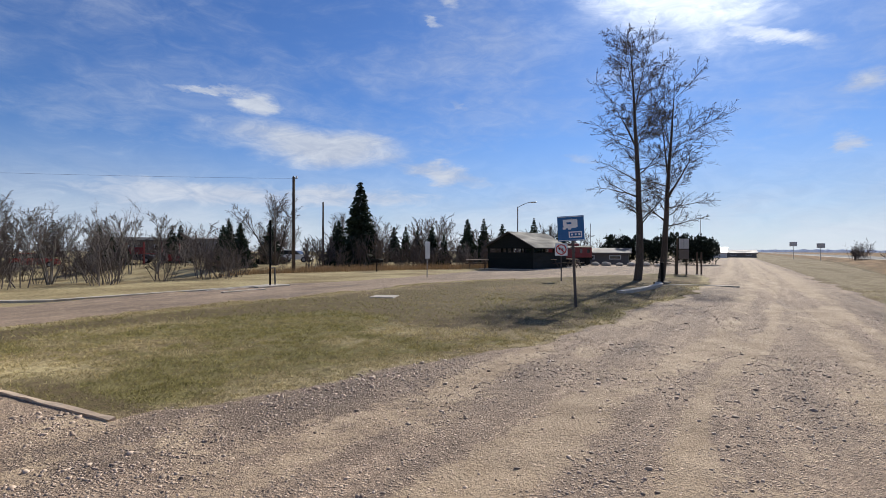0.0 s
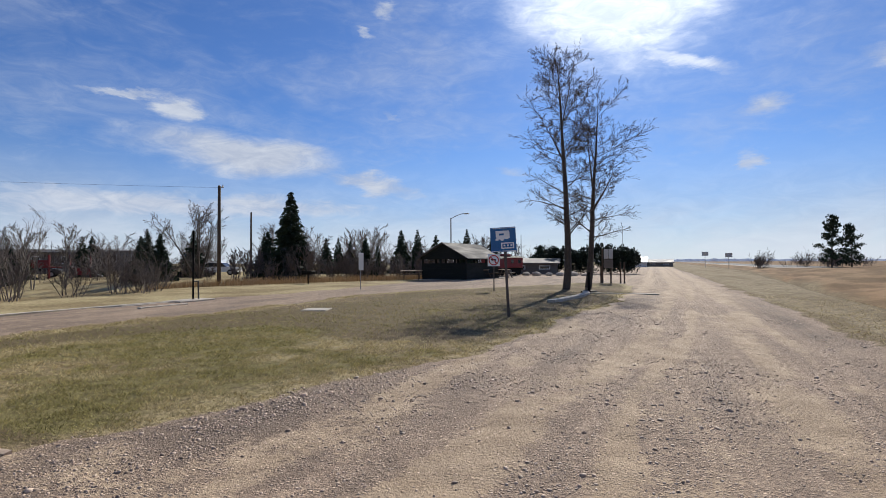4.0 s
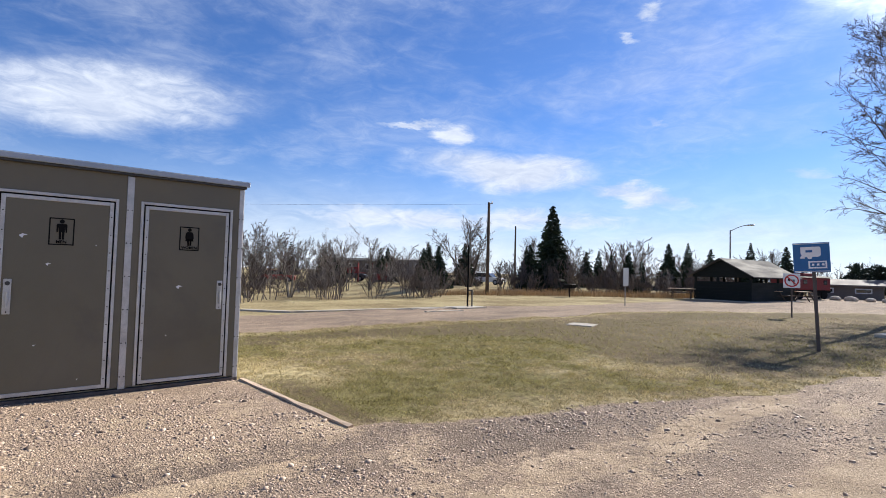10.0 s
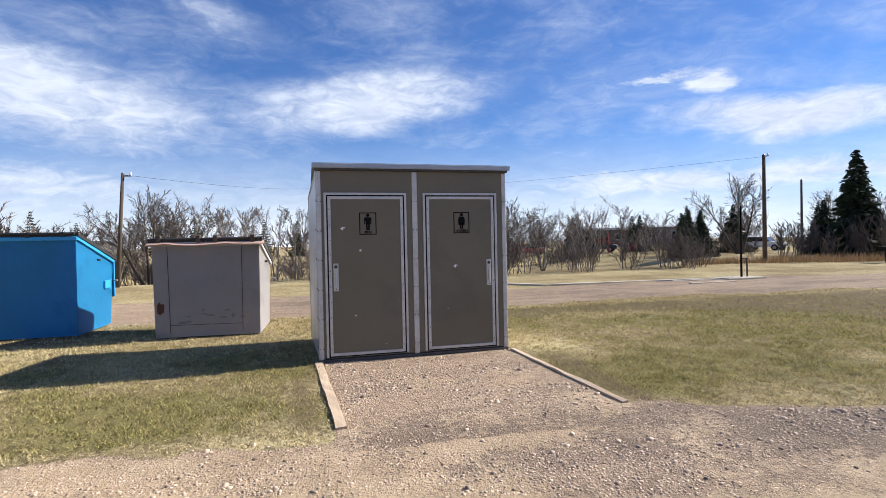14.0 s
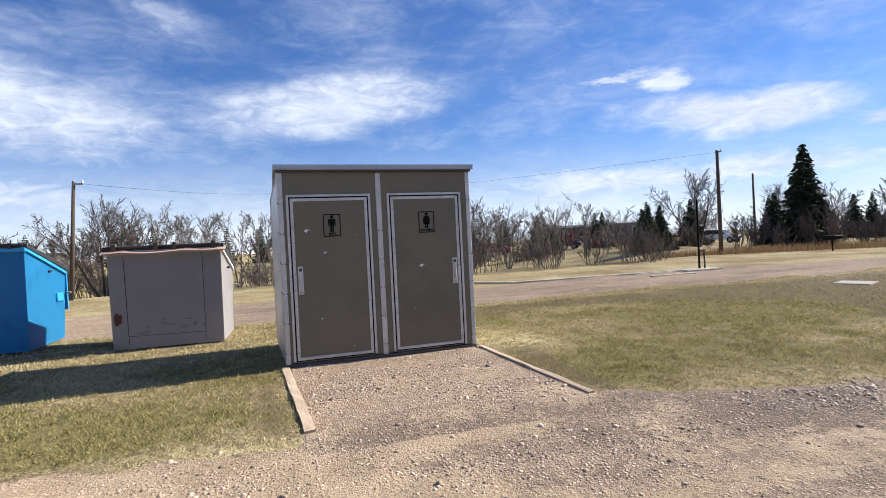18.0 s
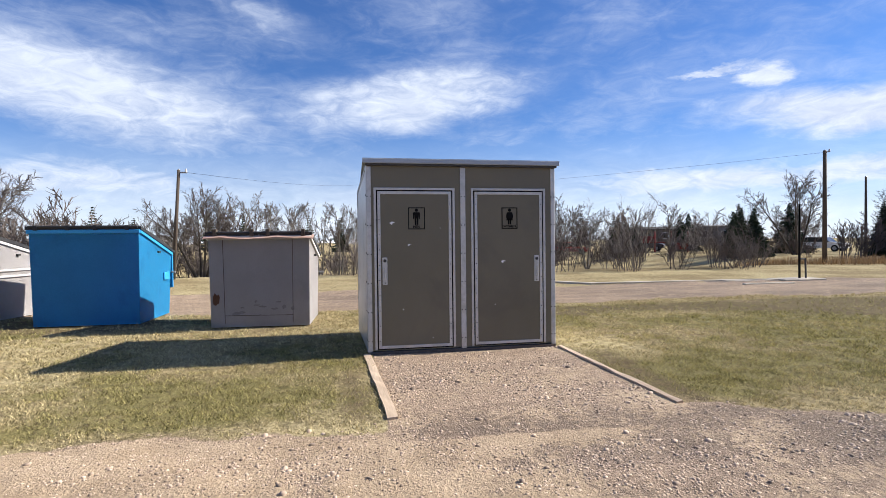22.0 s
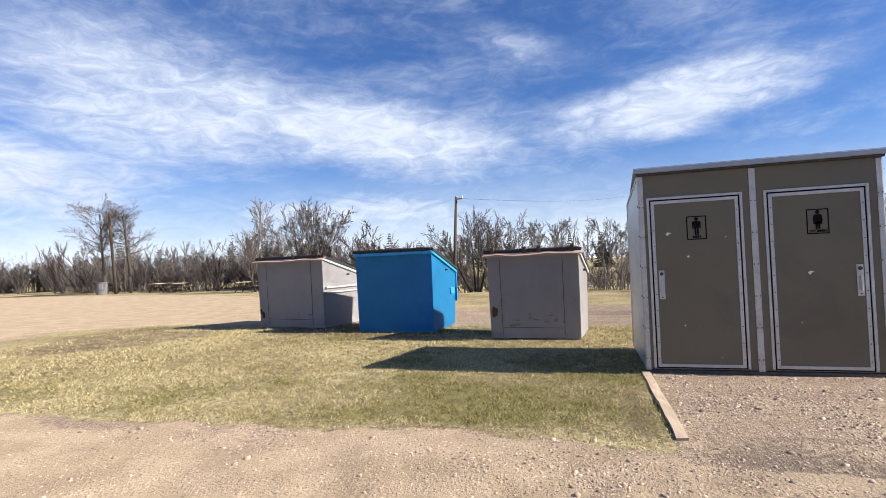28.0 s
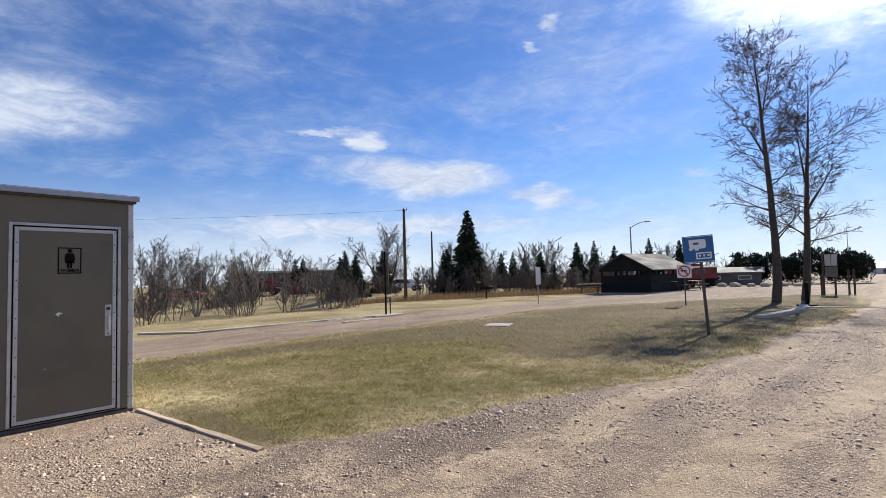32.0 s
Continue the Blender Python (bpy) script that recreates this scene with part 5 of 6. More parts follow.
def picnic_table(place, turn, label="weathered wooden picnic table"):
    t = thing("picnic_table", (*place, z_at(*place)), label, "picnic table", "picnic tables", turn=turn)
    for k in range(4):
        part("top_board", block((-0.9, -0.36 + k * 0.185, 0.70), (0.9, -0.36 + k * 0.185 + 0.165, 0.74), 0.006), LUMBER, t)
    for s in (-1, 1):
        part("bench_board", block((-0.9, s * 0.72 - 0.13, 0.42), (0.9, s * 0.72 + 0.13, 0.46), 0.006), POLE_WOOD, t)
        part("cross_beam", block((s * 0.6 - 0.03, -0.8, 0.37), (s * 0.6 + 0.03, 0.8, 0.42)), POLE_WOOD, t)
        for q in (-1, 1):
            part("leg", rod((s * 0.6, q * 0.62, 0.0), (s * 0.6, q * 0.24, 0.70), 0.045, sides=6), POLE_WOOD, t)
    return t


for place, turn in (((-18.0, 38.2), 20), ((-13.4, 42.3), -60), ((-12.2, 44.4), -60), ((-33.9, -34.6), 10), ((-33.4, -32.2), 30), ((-30.6, -23.9), 15)):
    picnic_table(place, turn)


def grill():
    g = thing("park_grill", (-21.2, 29.1, z_at(-21.2, 29.1)), "black steel park grill on a post", "grill")
    part("post", rod((0, 0, -0.1), (0, 0, 0.62), 0.04, sides=8), BLACK, g)
    part("firebox", block((-0.35, -0.25, 0.62), (0.35, 0.25, 0.85), 0.02), BLACK, g)
    part("grate", block((-0.3, -0.32, 0.80), (0.55, 0.2, 0.83), 0.005), BLACK, g)


grill()
# ---------------------------------------------------------------- trees

plant_tree("poplar_tree", bare_tree(11, 13.6, 0.21, leaders=3, fork=0.52, limbs=40, low=0.22, reach=0.18, angle=1.2, lift=0.03, twigs=10, fine=6, tips=3, lean=(0.045, 0.0), twig_r=0.0070, stout=0.30, short=1.0), (-4.42, 27.9), "tall bare poplar tree at the end of the grass island", BARK, TWIG)
plant_tree("poplar_tree", bare_tree(23, 11.6, 0.19, leaders=3, fork=0.38, limbs=40, low=0.24, reach=0.25, angle=1.15, lift=0.03, twigs=10, fine=6, tips=3, lean=(0.15, -0.02), twig_r=0.0070, stout=0.30, short=1.0), (-3.6, 30.4), "bare poplar tree with dense fine twigs, leaning slightly", BARK, TWIG)
MESHES = {
    "round": bare_tree(31, 6.0, 0.17, stems=4, splay=0.42, limbs=40, low=0.34, reach=0.40, angle=0.6, lift=0.04, twigs=9, fine=6, tips=2, twig_r=0.012),
    "multi": bare_tree(37, 6.0, 0.15, stems=5, splay=0.45, limbs=50, low=0.25, reach=0.32, angle=0.6, lift=0.06, twigs=8, fine=6, tips=2, twig_r=0.012),
    "thin": bare_tree(41, 6.0, 0.075, stems=2, splay=0.15, limbs=30, low=0.28, reach=0.26, angle=0.65, lift=0.08, twigs=7, fine=5, tips=2, twig_r=0.010),
    "wide": bare_tree(43, 8.6, 0.18, leaders=3, fork=0.42, limbs=26, low=0.38, reach=0.30, angle=1.05, lift=0.03, twigs=9, fine=6, tips=4, twig_r=0.011, short=1.2),
}
LABELS = {"round": "bare round-crowned willow tree", "multi": "bare many-stemmed tree with fine twigs", "thin": "slender bare young tree", "wide": "bare tree with spreading boughs above the yard"}
BARE = [
    ("round", -37.9, 36.0, 6.9), ("multi", -28.3, 48.6, 5.2), ("round", -38.2, 46.7, 5.8), ("multi", -34.6, 46.9, 5.6), ("round", -24.4, 76.4, 5.6),
    ("thin", -43.3, 25.6, 5.0), ("thin", -40.6, 26.2, 5.0), ("thin", -46.5, 38.4, 5.2), ("thin", -36.0, 20.5, 4.6),
    ("wide", -33.6, -40.2, 8.4), ("wide", -34.4, -38.3, 8.0), ("multi", -33.4, -20.6, 6.3), ("thin", -31.0, -23.6, 6.4), ("round", -36.0, -22.5, 6.6), ("multi", -36.0, -26.5, 5.0),
    ("round", -33.5, -8.6, 5.8), ("multi", -33.2, -6.9, 5.4), ("multi", -35.5, -11.0, 4.4), ("thin", -28.0, 15.0, 3.4), ("multi", -25.3, 11.6, 3.2), ("multi", -24.6, 9.2, 3.6),
    ("thin", -33.8, -5.2, 4.9), ("thin", -34.6, -4.1, 5.1), ("thin", -33.6, -3.0, 4.7), ("thin", -34.4, -1.9, 5.0), ("thin", -33.5, -0.7, 4.8), ("thin", -34.8, 0.4, 4.9), ("thin", -33.4, 1.6, 4.6), ("thin", -34.2, 2.8, 4.9),
    ("thin", -33.0, 4.2, 4.5), ("thin", -33.9, 5.8, 4.8), ("thin", -32.6, 7.6, 4.4),
]
for i, (kind, x, y, tall) in enumerate(BARE):
    plant_tree("bare_tree", MESHES[kind], (x, y), LABELS[kind], PALE_BARK if kind in ("thin", "multi") else BARK, THICKET, turn=i * 77.0, size=tall / (8.6 if kind == "wide" else 6.0), group="bare trees")

SPRUCES = [spruce(61, 7.0, 2.0, 32, 0.25, 8), spruce(62, 5.0, 1.65, 24, 0.3, 7), spruce(63, 5.0, 1.35, 24, 0.3, 7), spruce(64, 5.0, 1.4, 15, 0.3, 4), spruce(65, 5.0, 1.6, 15, 0.35, 4)]


def plant_spruce(x, y, tall, k, label):
    z = z_at(x, y)
    t = thing("spruce_tree", (x, y, z), label, "spruce", "spruce trees", turn=x * 37.0)
    s = (tall - z) / (7.0 if k == 0 else 5.0)
    t.scale = (s, s, s)
    part("trunk", SPRUCES[k][0], BARK, t)
    part("crown", SPRUCES[k][1], NEEDLE, t)


plant_spruce(-28.4, 36.6, 7.3, 0, "tall dark green spruce tree with dense crown")
SPRUCE_SPOTS = [(-49.5, 26.5, 3.6), (-37.0, 29.5, 3.4), (-36.2, 30.6, 3.7), (-40.5, 33.0, 4.0), (-32.6, 38.8, 4.2), (-31.2, 40.4, 4.6), (-24.6, 42.4, 3.6), (-54.4, 30.4, 3.1), (-52.3, 30.1, 3.0), (-53.3, 36.0, 4.1), (-54.4, 37.8, 4.2), (-51.4, 41.8, 5.1), (-50.2, 40.1, 4.2), (-50.6, 42.8, 4.3), (-42.6, 39.8, 4.6), (-36.5, 42.9, 4.3), (-37.2, 54.8, 4.3), (-38.2, 59.0, 4.6), (-34.8, 56.4, 4.0), (-25.2, 45.8, 3.0), (-29.3, 59.4, 5.3), (-27.5, 60.3, 5.4), (-26.9, 64.9, 4.9), (-23.7, 68.2, 5.8), (-19.8, 67.4, 5.2)]
for i, (x, y, h) in enumerate(SPRUCE_SPOTS):
    plant_spruce(x, y, h, 1 + i % 2, "dark green spruce tree beyond the bushes")

# ---------------------------------------------------------------- thickets and far woods
rng = np.random.RandomState(9)
thicket("bushes_spruce", strip(rng, [(-30, 31), (-27.5, 34.5), (-25, 39), (-21, 43), (-18.5, 46)], 0.9, 40, 0.45, 0.75), "grey-purple bare bushes in front of the spruces", seed=8, kinds=HAZY_SHRUBS)
thicket("bushes_west", strip(rng, [(-24.3, -2), (-23.6, 6), (-23.0, 12), (-23.6, 18), (-25.8, 24)], 0.8, 30, 0.5, 0.92), "bare grey-brown bushes along the grass verge", seed=1)
thicket("bushes_behind", strip(rng, [(-36, -14), (-40, -4), (-44, 8), (-47, 18), (-48, 28), (-41, 38), (-32, 43), (-24, 50)], 1.8, 80, 0.40, 0.76), "dense bare bushes behind the verge", seed=2, kinds=FAR_SHRUBS)
thicket("bushes_bank", strip(rng, [(-36, -17), (-37.5, -8), (-39, 0), (-41, 8)], 1.0, 42, 0.5, 0.78), "dense bare bushes behind the slender trees", seed=12, kinds=FAR_SHRUBS)
thicket("bushes_south", strip(rng, [(-33, -14), (-35.5, -20), (-36.5, -27), (-38, -34), (-38, -42), (-44, -56), (-44, -75)], 1.8, 210, 0.65, 1.12), "dense bare bushes along the yard", seed=3, kinds=HAZY_SHRUBS)
thicket("far_bushes", strip(rng, [(-60, -60), (-66, -20), (-70, 20), (-60, 48), (-48, 64), (-32, 72), (-22, 80)], 5.0, 70, 0.8, 1.35), "far band of bare woodland", seed=4, kinds=FAR_SHRUBS)

# ---------------------------------------------------------------- far things


def pine(place, tall, wide, seed, label):
    """A ragged pine: a trunk, uneven boughs, and clumps of needles at their ends."""
    z = z_at(*place)
    t = thing("pine_tree", (*place, z), label, "pine", "pine trees")
    rng = np.random.RandomState(seed)
    T, V, F = ([], []), [], []
    H = tall - z
    trunk = grow(rng, (0, 0, -0.1), (0, 0, 1), H, 9, 0.02, 0)
    tube(*T, trunk, [H * 0.02 * (1 - 0.9 * k / 9) for k in range(10)], 7)
    for k in range(28):
        f = 0.1 + 0.9 * k / 27
        p, d = along(trunk, min(f, 0.999))
        a = k * 2.4 + rng.uniform(-0.6, 0.6)
        r = wide * (1.04 - f) ** 0.6 * rng.uniform(0.5, 1.15)
        limb = grow(rng, p, (math.cos(a), math.sin(a), 0.1), r, 3, 0.12, 0.05)
        tube(*T, limb, [0.03, 0.02, 0.015, 0.01], 4)
        for q in range(80):
            c = along(limb, rng.uniform(0.35, 0.999))[0] + rng.normal(0, 0.085 * wide, 3) * (1, 1, 0.6)
            s = wide * rng.uniform(0.035, 0.08)
            o = rng.normal(0, 1, 3) * s
            e = rng.normal(0, 1, 3) * s + (0, 0, s)
            b = len(V)
            V.extend((c - o * 0.5, c + o * 0.5, c + e))
            F.append((b, b + 1, b + 2))
    part("trunk", mesh_of("trunk", *T), BARK, t)
    part("crown", mesh_of("crown", V, F), NEEDLE, t)


pine((21.3, 82.4), 7.0, 2.4, 71, "large dark pine tree beside the highway")
pine((23.9, 84.0), 5.9, 2.2, 72, "dark pine tree with ragged crown by the highway")
pine((-14.9, 73.7), 3.4, 2.2, 73, "low round-topped dark pine behind the drive")
HEDGE = [leafy_bush(75 + k, 1.35, 3.0) for k in range(3)]
for i, (x, y, h) in enumerate([(-11.2, 62, 2.9), (-9.7, 61.4, 3.0), (-8.2, 60.2, 3.1), (-6.9, 61.4, 3.0), (-5.7, 61.9, 3.2), (-4.6, 62.2, 3.1), (-3.5, 62.0, 3.0), (-2.6, 62.4, 2.7), (-12.6, 63, 2.6)]):
    t = thing("juniper_bush", (x, y, z_at(x, y)), "dense dark evergreen bush in a hedge", "evergreen bush", "evergreen hedge", turn=i * 61.0)
    t.scale = (1.15, 1.15, h / 3.0)
    part("crown", HEDGE[i % 3], JUNIPER, t)


def boulder(x, y, s, seed):
    bm = bmesh.new()
    bmesh.ops.create_icosphere(bm, subdivisions=2, radius=s)
    for v in bm.verts:
        v.co *= 1 + 0.25 * noise.noise(v.co * 1.7 + Vector((seed, 0, 0)))
        v.co.z *= 0.62
    ob = tagged(part("boulder", bm, CONCRETE), "pale rounded boulder beside the drive", "boulder", "row of boulders")
    ob.location = (x, y, z_at(x, y) + s * 0.3)


for i in range(7):
    boulder(-13.2 + i * 1.15, 52.0 + 0.5 * (i % 2), 0.34 + 0.06 * (i % 3), i * 3.1)


def info_board():
    s = thing("notice_board", (-2.7, 35.0, z_at(-2.7, 35.0)), "brown notice board with pale panels on wooden posts", "notice board", turn=4)
    for x in (-0.5, 0.0):
        part("post", block((x - 0.05, -0.04, -0.1), (x + 0.05, 0.04, 2.2), 0.01), POLE_WOOD, s)
    for x in (-0.28, 0.0):
        part("panel", block((x - 0.13, -0.07, 1.55), (x + 0.13, -0.042, 2.15), 0.005), SIGN_BACK, s)
    part("lower_panel", block((-0.42, -0.07, 0.95), (0.14, -0.042, 1.5), 0.005), BROWN_WALL, s)


info_board()
for i, (x, y) in enumerate(((-3.35, 35.6), (-2.2, 36.4), (-1.95, 36.2))):
    w = thing("wooden_stake", (x, y, z_at(x, y)), "short weathered wooden stake in the grass", "stake", "stakes")
    part("shaft", block((-0.05, -0.05, -0.1), (0.05, 0.05, 1.35 if i else 1.1), 0.01), POLE_WOOD, w)
b = thing("bollard", (-3.05, 25.9, z_at(-3.05, 25.9)), "black steel bollard at the kerb", "bollard")
part("shaft", rod((0, 0, -0.1), (0, 0, 0.95), 0.07, sides=10), BLACK, b)
part("base", block((-0.35, -0.3, -0.05), (0.35, 0.3, 0.08), 0.02), BLACK, b)
slab_cover(-1.6, 24.4, 3.2, 0.25, "narrow concrete strip across the gravel")


def barrel(x, y):
    s = thing("litter_barrel", (x, y, z_at(x, y)), "grey steel litter barrel beside the pole", "barrel")
    part("drum", rod((0, 0, 0), (0, 0, 0.95), 0.42, 0.42, 16), GREY_WALL, s)
    part("rim", rod((0, 0, 0.93), (0, 0, 0.97), 0.44, 0.44, 16), GALV, s)


barrel(-32.9, -39.6)


def house(name, place, turn, w, d, e, r, wall, roof, label, windows=3, category="building"):
    h = thing(name, (*place, z_at(*place)), label, category, turn=turn)
    part("wall", block((-w / 2, 0, -0.5), (w / 2, d, e)), wall, h)
    for s in (-1, 1):
        part("roof", slab_of([(d / 2, r), (d / 2 + s * (d / 2 + 0.4), e - 0.1), (d / 2 + s * (d / 2 + 0.4), e + 0.05), (d / 2, r + 0.15)], -w / 2 - 0.3, w / 2 + 0.3, "x"), roof, h)
    for s in (-1, 1):
        x = s * w / 2
        part("gable", slab_of([(0, e), (d, e), (d / 2, r)], min(x, x - s * 0.1), max(x, x - s * 0.1), "x"), wall, h)
    for k in range(windows):
        x = -w / 2 + w * (k + 0.5) / windows
        win = part("window", block((x - 0.6, -0.06, e * 0.42), (x + 0.6, 0.02, e * 0.8), 0.02), WHITE_PAINT, h)
        part("pane", block((x - 0.5, -0.075, e * 0.42 + 0.1), (x + 0.5, -0.055, e * 0.8 - 0.1)), DARK_GLASS, win)
    return h


house("hangar", (-5.6, 128), 0, 8, 14, 1.1, 2.2, WHITE_PAINT, WHITE_PAINT, "far white hall with low pale roof", 2)
house("hangar", (1.2, 136), 0, 6, 12, 1.0, 1.6, GREY_WALL, GREY_WALL, "far grey hall at the end of the road", 2)
house("long_building", (-93.5, 58), 60, 16, 12, 3.2, 3.7, BROWN_WALL, TIN_ROOF, "far brown low building behind the trees", 4)
house("long_building", (-92, 70), 52, 14, 10, 3.7, 3.9, GREY_WALL, GREY_WALL, "far grey flat-roofed building behind the trees", 4)
house("cottage", (-72, -27), 75, 6, 5, 1.4, 2.4, GREY_WALL, TIN_ROOF, "far grey cottage behind bare trees", 2)
house("cottage", (-62, -58), 50, 9, 7, 1.6, 3.0, GREY_WALL, TIN_ROOF, "far grey house behind the thicket", 3)


def rail_car():
    s = thing("caboose", (-13.9, 50.4, z_at(-13.9, 50.4)), "old red railway caboose behind the shelter", "railway car", turn=72)
    part("body", block((-2.6, -0.75, 0.75), (2.6, 0.75, 1.75), 0.05), BRICK_RED, s)
    part("roof", slab_of([(-0.85, 1.75), (0.85, 1.75), (0.7, 1.85), (0, 1.9), (-0.7, 1.85)], -2.8, 2.8, "x"), BLACK, s)
    part("cupola", block((-0.6, -0.6, 1.85), (0.6, 0.6, 2.1), 0.03), BRICK_RED, s)
    for x in (-1.9, -0.6, 0.6, 1.9):
        part("window", block((x - 0.22, -0.77, 1.2), (x + 0.22, -0.74, 1.55)), DARK_GLASS, s)
    for x in (-1.9, -1.1, 1.1, 1.9):
        part("wheel", rod((x, -0.7, 0.4), (x, -0.6, 0.4), 0.38, sides=16), BLACK, s)
    part("chassis", block((-2.7, -0.7, 0.55), (2.7, 0.7, 0.76), 0.02), BLACK, s)


rail_car()
house("shed", (-12.6, 58), 8, 5.4, 3.5, 1.2, 1.6, BROWN_WALL, BROWN_WALL, "dark brown shed behind the boulders", 2)


def playground():
    p = thing("playground_frame", (-51, 32.4, z_at(-51, 32.4)), "red and grey playground frame beyond the bushes", "playground", turn=55)
    for x in (-2.4, -0.8, 0.8, 2.4):
        part("post", rod((x, 0, 0), (x, 0, 2.2), 0.06, sides=8), BRICK_RED, p)
        part("post", rod((x, 1.4, 0), (x, 1.4, 2.2), 0.06, sides=8), BRICK_RED, p)
    part("deck", block((-2.5, -0.1, 1.0), (0.9, 1.5, 1.1), 0.02), BRICK_RED, p)
    part("panel", block((-2.4, -0.05, 1.1), (-0.8, 0.0, 1.7), 0.02), BRICK_RED, p)
    part("panel", block((0.8, -0.05, 0.3), (2.4, 0.0, 1.0), 0.02), BRICK_RED, p)
    part("slide", slab_of([(0.9, 1.05), (3.4, 0.1), (3.4, 0.2), (0.9, 1.15)], 0.2, 0.9, "y"), SIGN_BACK, p)


playground()


def gazebo():
    g = thing("gazebo", (-44.0, 41.0, z_at(-44, 41)), "small white open gazebo beyond the verge", "gazebo", turn=30)
    for x in (-0.7, 0.7):
        for y in (-0.7, 0.7):
            part("post", rod((x, y, 0), (x, y, 2.0), 0.07, sides=8), WHITE_PAINT, g)
    bm = bmesh.new()
    bmesh.ops.create_cone(bm, cap_ends=True, segments=4, radius1=1.35, radius2=0.05, depth=0.7, matrix=pose(0, 0, 2.3, 0, 0, 45))
    part("roof", bm, GREY_WALL, g)
    part("floor", block((-0.9, -0.9, 0), (0.9, 0.9, 0.15)), BRICK_RED, g)


gazebo()


def parked_car(place, turn, paint, label):
    c = thing("parked_car", (*place, z_at(*place)), label, "car", "parked cars", turn=turn)
    prof = [(-2.1, 0.35), (2.1, 0.35), (2.15, 0.7), (1.9, 0.85), (1.0, 0.95), (-1.9, 0.98), (-2.15, 0.8)]
    part("body", slab_of(prof, -0.85, 0.85, "y"), CAR_PAINT[paint], c)
    part("cabin", slab_of([(0.9, 0.94), (0.3, 1.42), (-1.2, 1.45), (-1.8, 0.96)], -0.74, 0.74, "y"), DARK_GLASS, c)
    part("roof", slab_of([(0.28, 1.42), (-1.2, 1.45), (-1.15, 1.5), (0.2, 1.48)], -0.72, 0.72, "y"), CAR_PAINT[paint], c)
    for x in (-1.35, 1.35):
        for s in (-1, 1):
            w = part("wheel", rod((x, s * 0.68, 0.33), (x, s * 0.88, 0.33), 0.33, sides=16), TYRE, c)
            part("rim", rod((x, s * 0.88, 0.33), (x, s * 0.89, 0.33), 0.19, sides=12), GALV, w)


parked_car((-46.5, 47.5), 20, "white", "white car parked beyond the bushes")
parked_car((-57, 34), 50, "dark", "dark car parked far off")
parked_car((-4.6, 84), 80, "dark", "dark car parked beside the road")
parked_car((-6.4, 88), 80, "white", "white car parked beside the road")
parked_car((-62, 27), 60, "red", "red vehicle parked far off")


def highway():
    bm = bmesh.new()
    a = None
    for y in range(-60, 900, 15):
        row = [bm.verts.new((x + 0.006 * y, y, z_at(x + 0.006 * y, y) + 0.06)) for x in (17.0, 25.0)]
        if a:
            bm.faces.new((a[0], a[1], row[1], row[0]))
        a = row
    tagged(part("highway", bm, ASPHALT), "grey asphalt highway on a low bank", "road", kind="structure")
    bm = bmesh.new()
    a = None
    for y in range(-60, 500, 15):
        row = [bm.verts.new((x + 0.006 * y, y, z_at(x, y) + 0.09)) for x in (16.2, 17.1)]
        if a:
            bm.faces.new((a[0], a[1], row[1], row[0]))
        a = row
    tagged(part("highway_shoulder", bm, CONCRETE), "pale gravel shoulder of the highway", "road shoulder", kind="structure")


highway()
for x, y, h in ((9.5, 118, 3.2), (13.0, 112, 3.0)):
    s = thing("road_sign", (x, y, z_at(x, y)), "grey road sign beside the highway", "road sign", "far road signs", turn=5)
    part("post", rod((0, 0.05, -0.1), (0, 0.05, h), 0.05, sides=6), GALV, s)
    part("panel", block((-0.6, -0.02, h - 0.8), (0.6, 0.02, h), 0.0), SIGN_BACK, s)
for x, y in ((-5.2, 100), (-18.6, 70.0), (-17.0, 71.5)):
    s = thing("mast", (x, y, z_at(x, y)), "thin grey mast near the end of the road", "mast", "masts")
    part("shaft", rod((0, 0, 0), (0, 0, 7.4 if x > -10 else 5.0), 0.07, 0.04, 8), GALV, s)
    part("head", rod((0, 0, 7.4 if x > -10 else 5.0), (0, 0, 7.5 if x > -10 else 5.1), 0.07, 0.02, 8), GALV, s)



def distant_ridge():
    """The wooded skyline all round, far off, with the haze put into its pale colour."""
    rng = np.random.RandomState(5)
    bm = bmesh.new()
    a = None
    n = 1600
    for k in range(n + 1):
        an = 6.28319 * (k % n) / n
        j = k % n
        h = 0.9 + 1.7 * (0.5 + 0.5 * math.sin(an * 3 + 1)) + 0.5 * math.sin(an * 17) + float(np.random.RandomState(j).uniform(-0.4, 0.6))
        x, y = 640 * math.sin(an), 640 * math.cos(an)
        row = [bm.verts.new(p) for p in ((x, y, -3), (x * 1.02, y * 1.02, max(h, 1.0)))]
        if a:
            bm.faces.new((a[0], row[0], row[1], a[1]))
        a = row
    tagged(part("backdrop_woods", bm, HAZE_WOOD), "wooded skyline far away with haze painted into its colour", "backdrop", kind="structure")


distant_ridge()
rng = np.random.RandomState(19)
thicket("far_woods_east", strip(rng, [(15, 100), (19, 96), (24, 98), (34, 120)], 1.5, 30, 0.5, 0.8) + strip(rng, [(50, 120), (80, 150), (120, 160), (160, 150)], 5, 18, 1.4, 2.0), "bare trees along the horizon beyond the highway", seed=6, kinds=FAR_SHRUBS)
thicket("far_woods_west", strip(rng, [(-120, -90), (-130, -20), (-125, 50), (-100, 100), (-60, 120), (-30, 118)], 8, 36, 1.8, 2.8), "far bare woodland on the horizon", seed=7, kinds=FAR_SHRUBS)
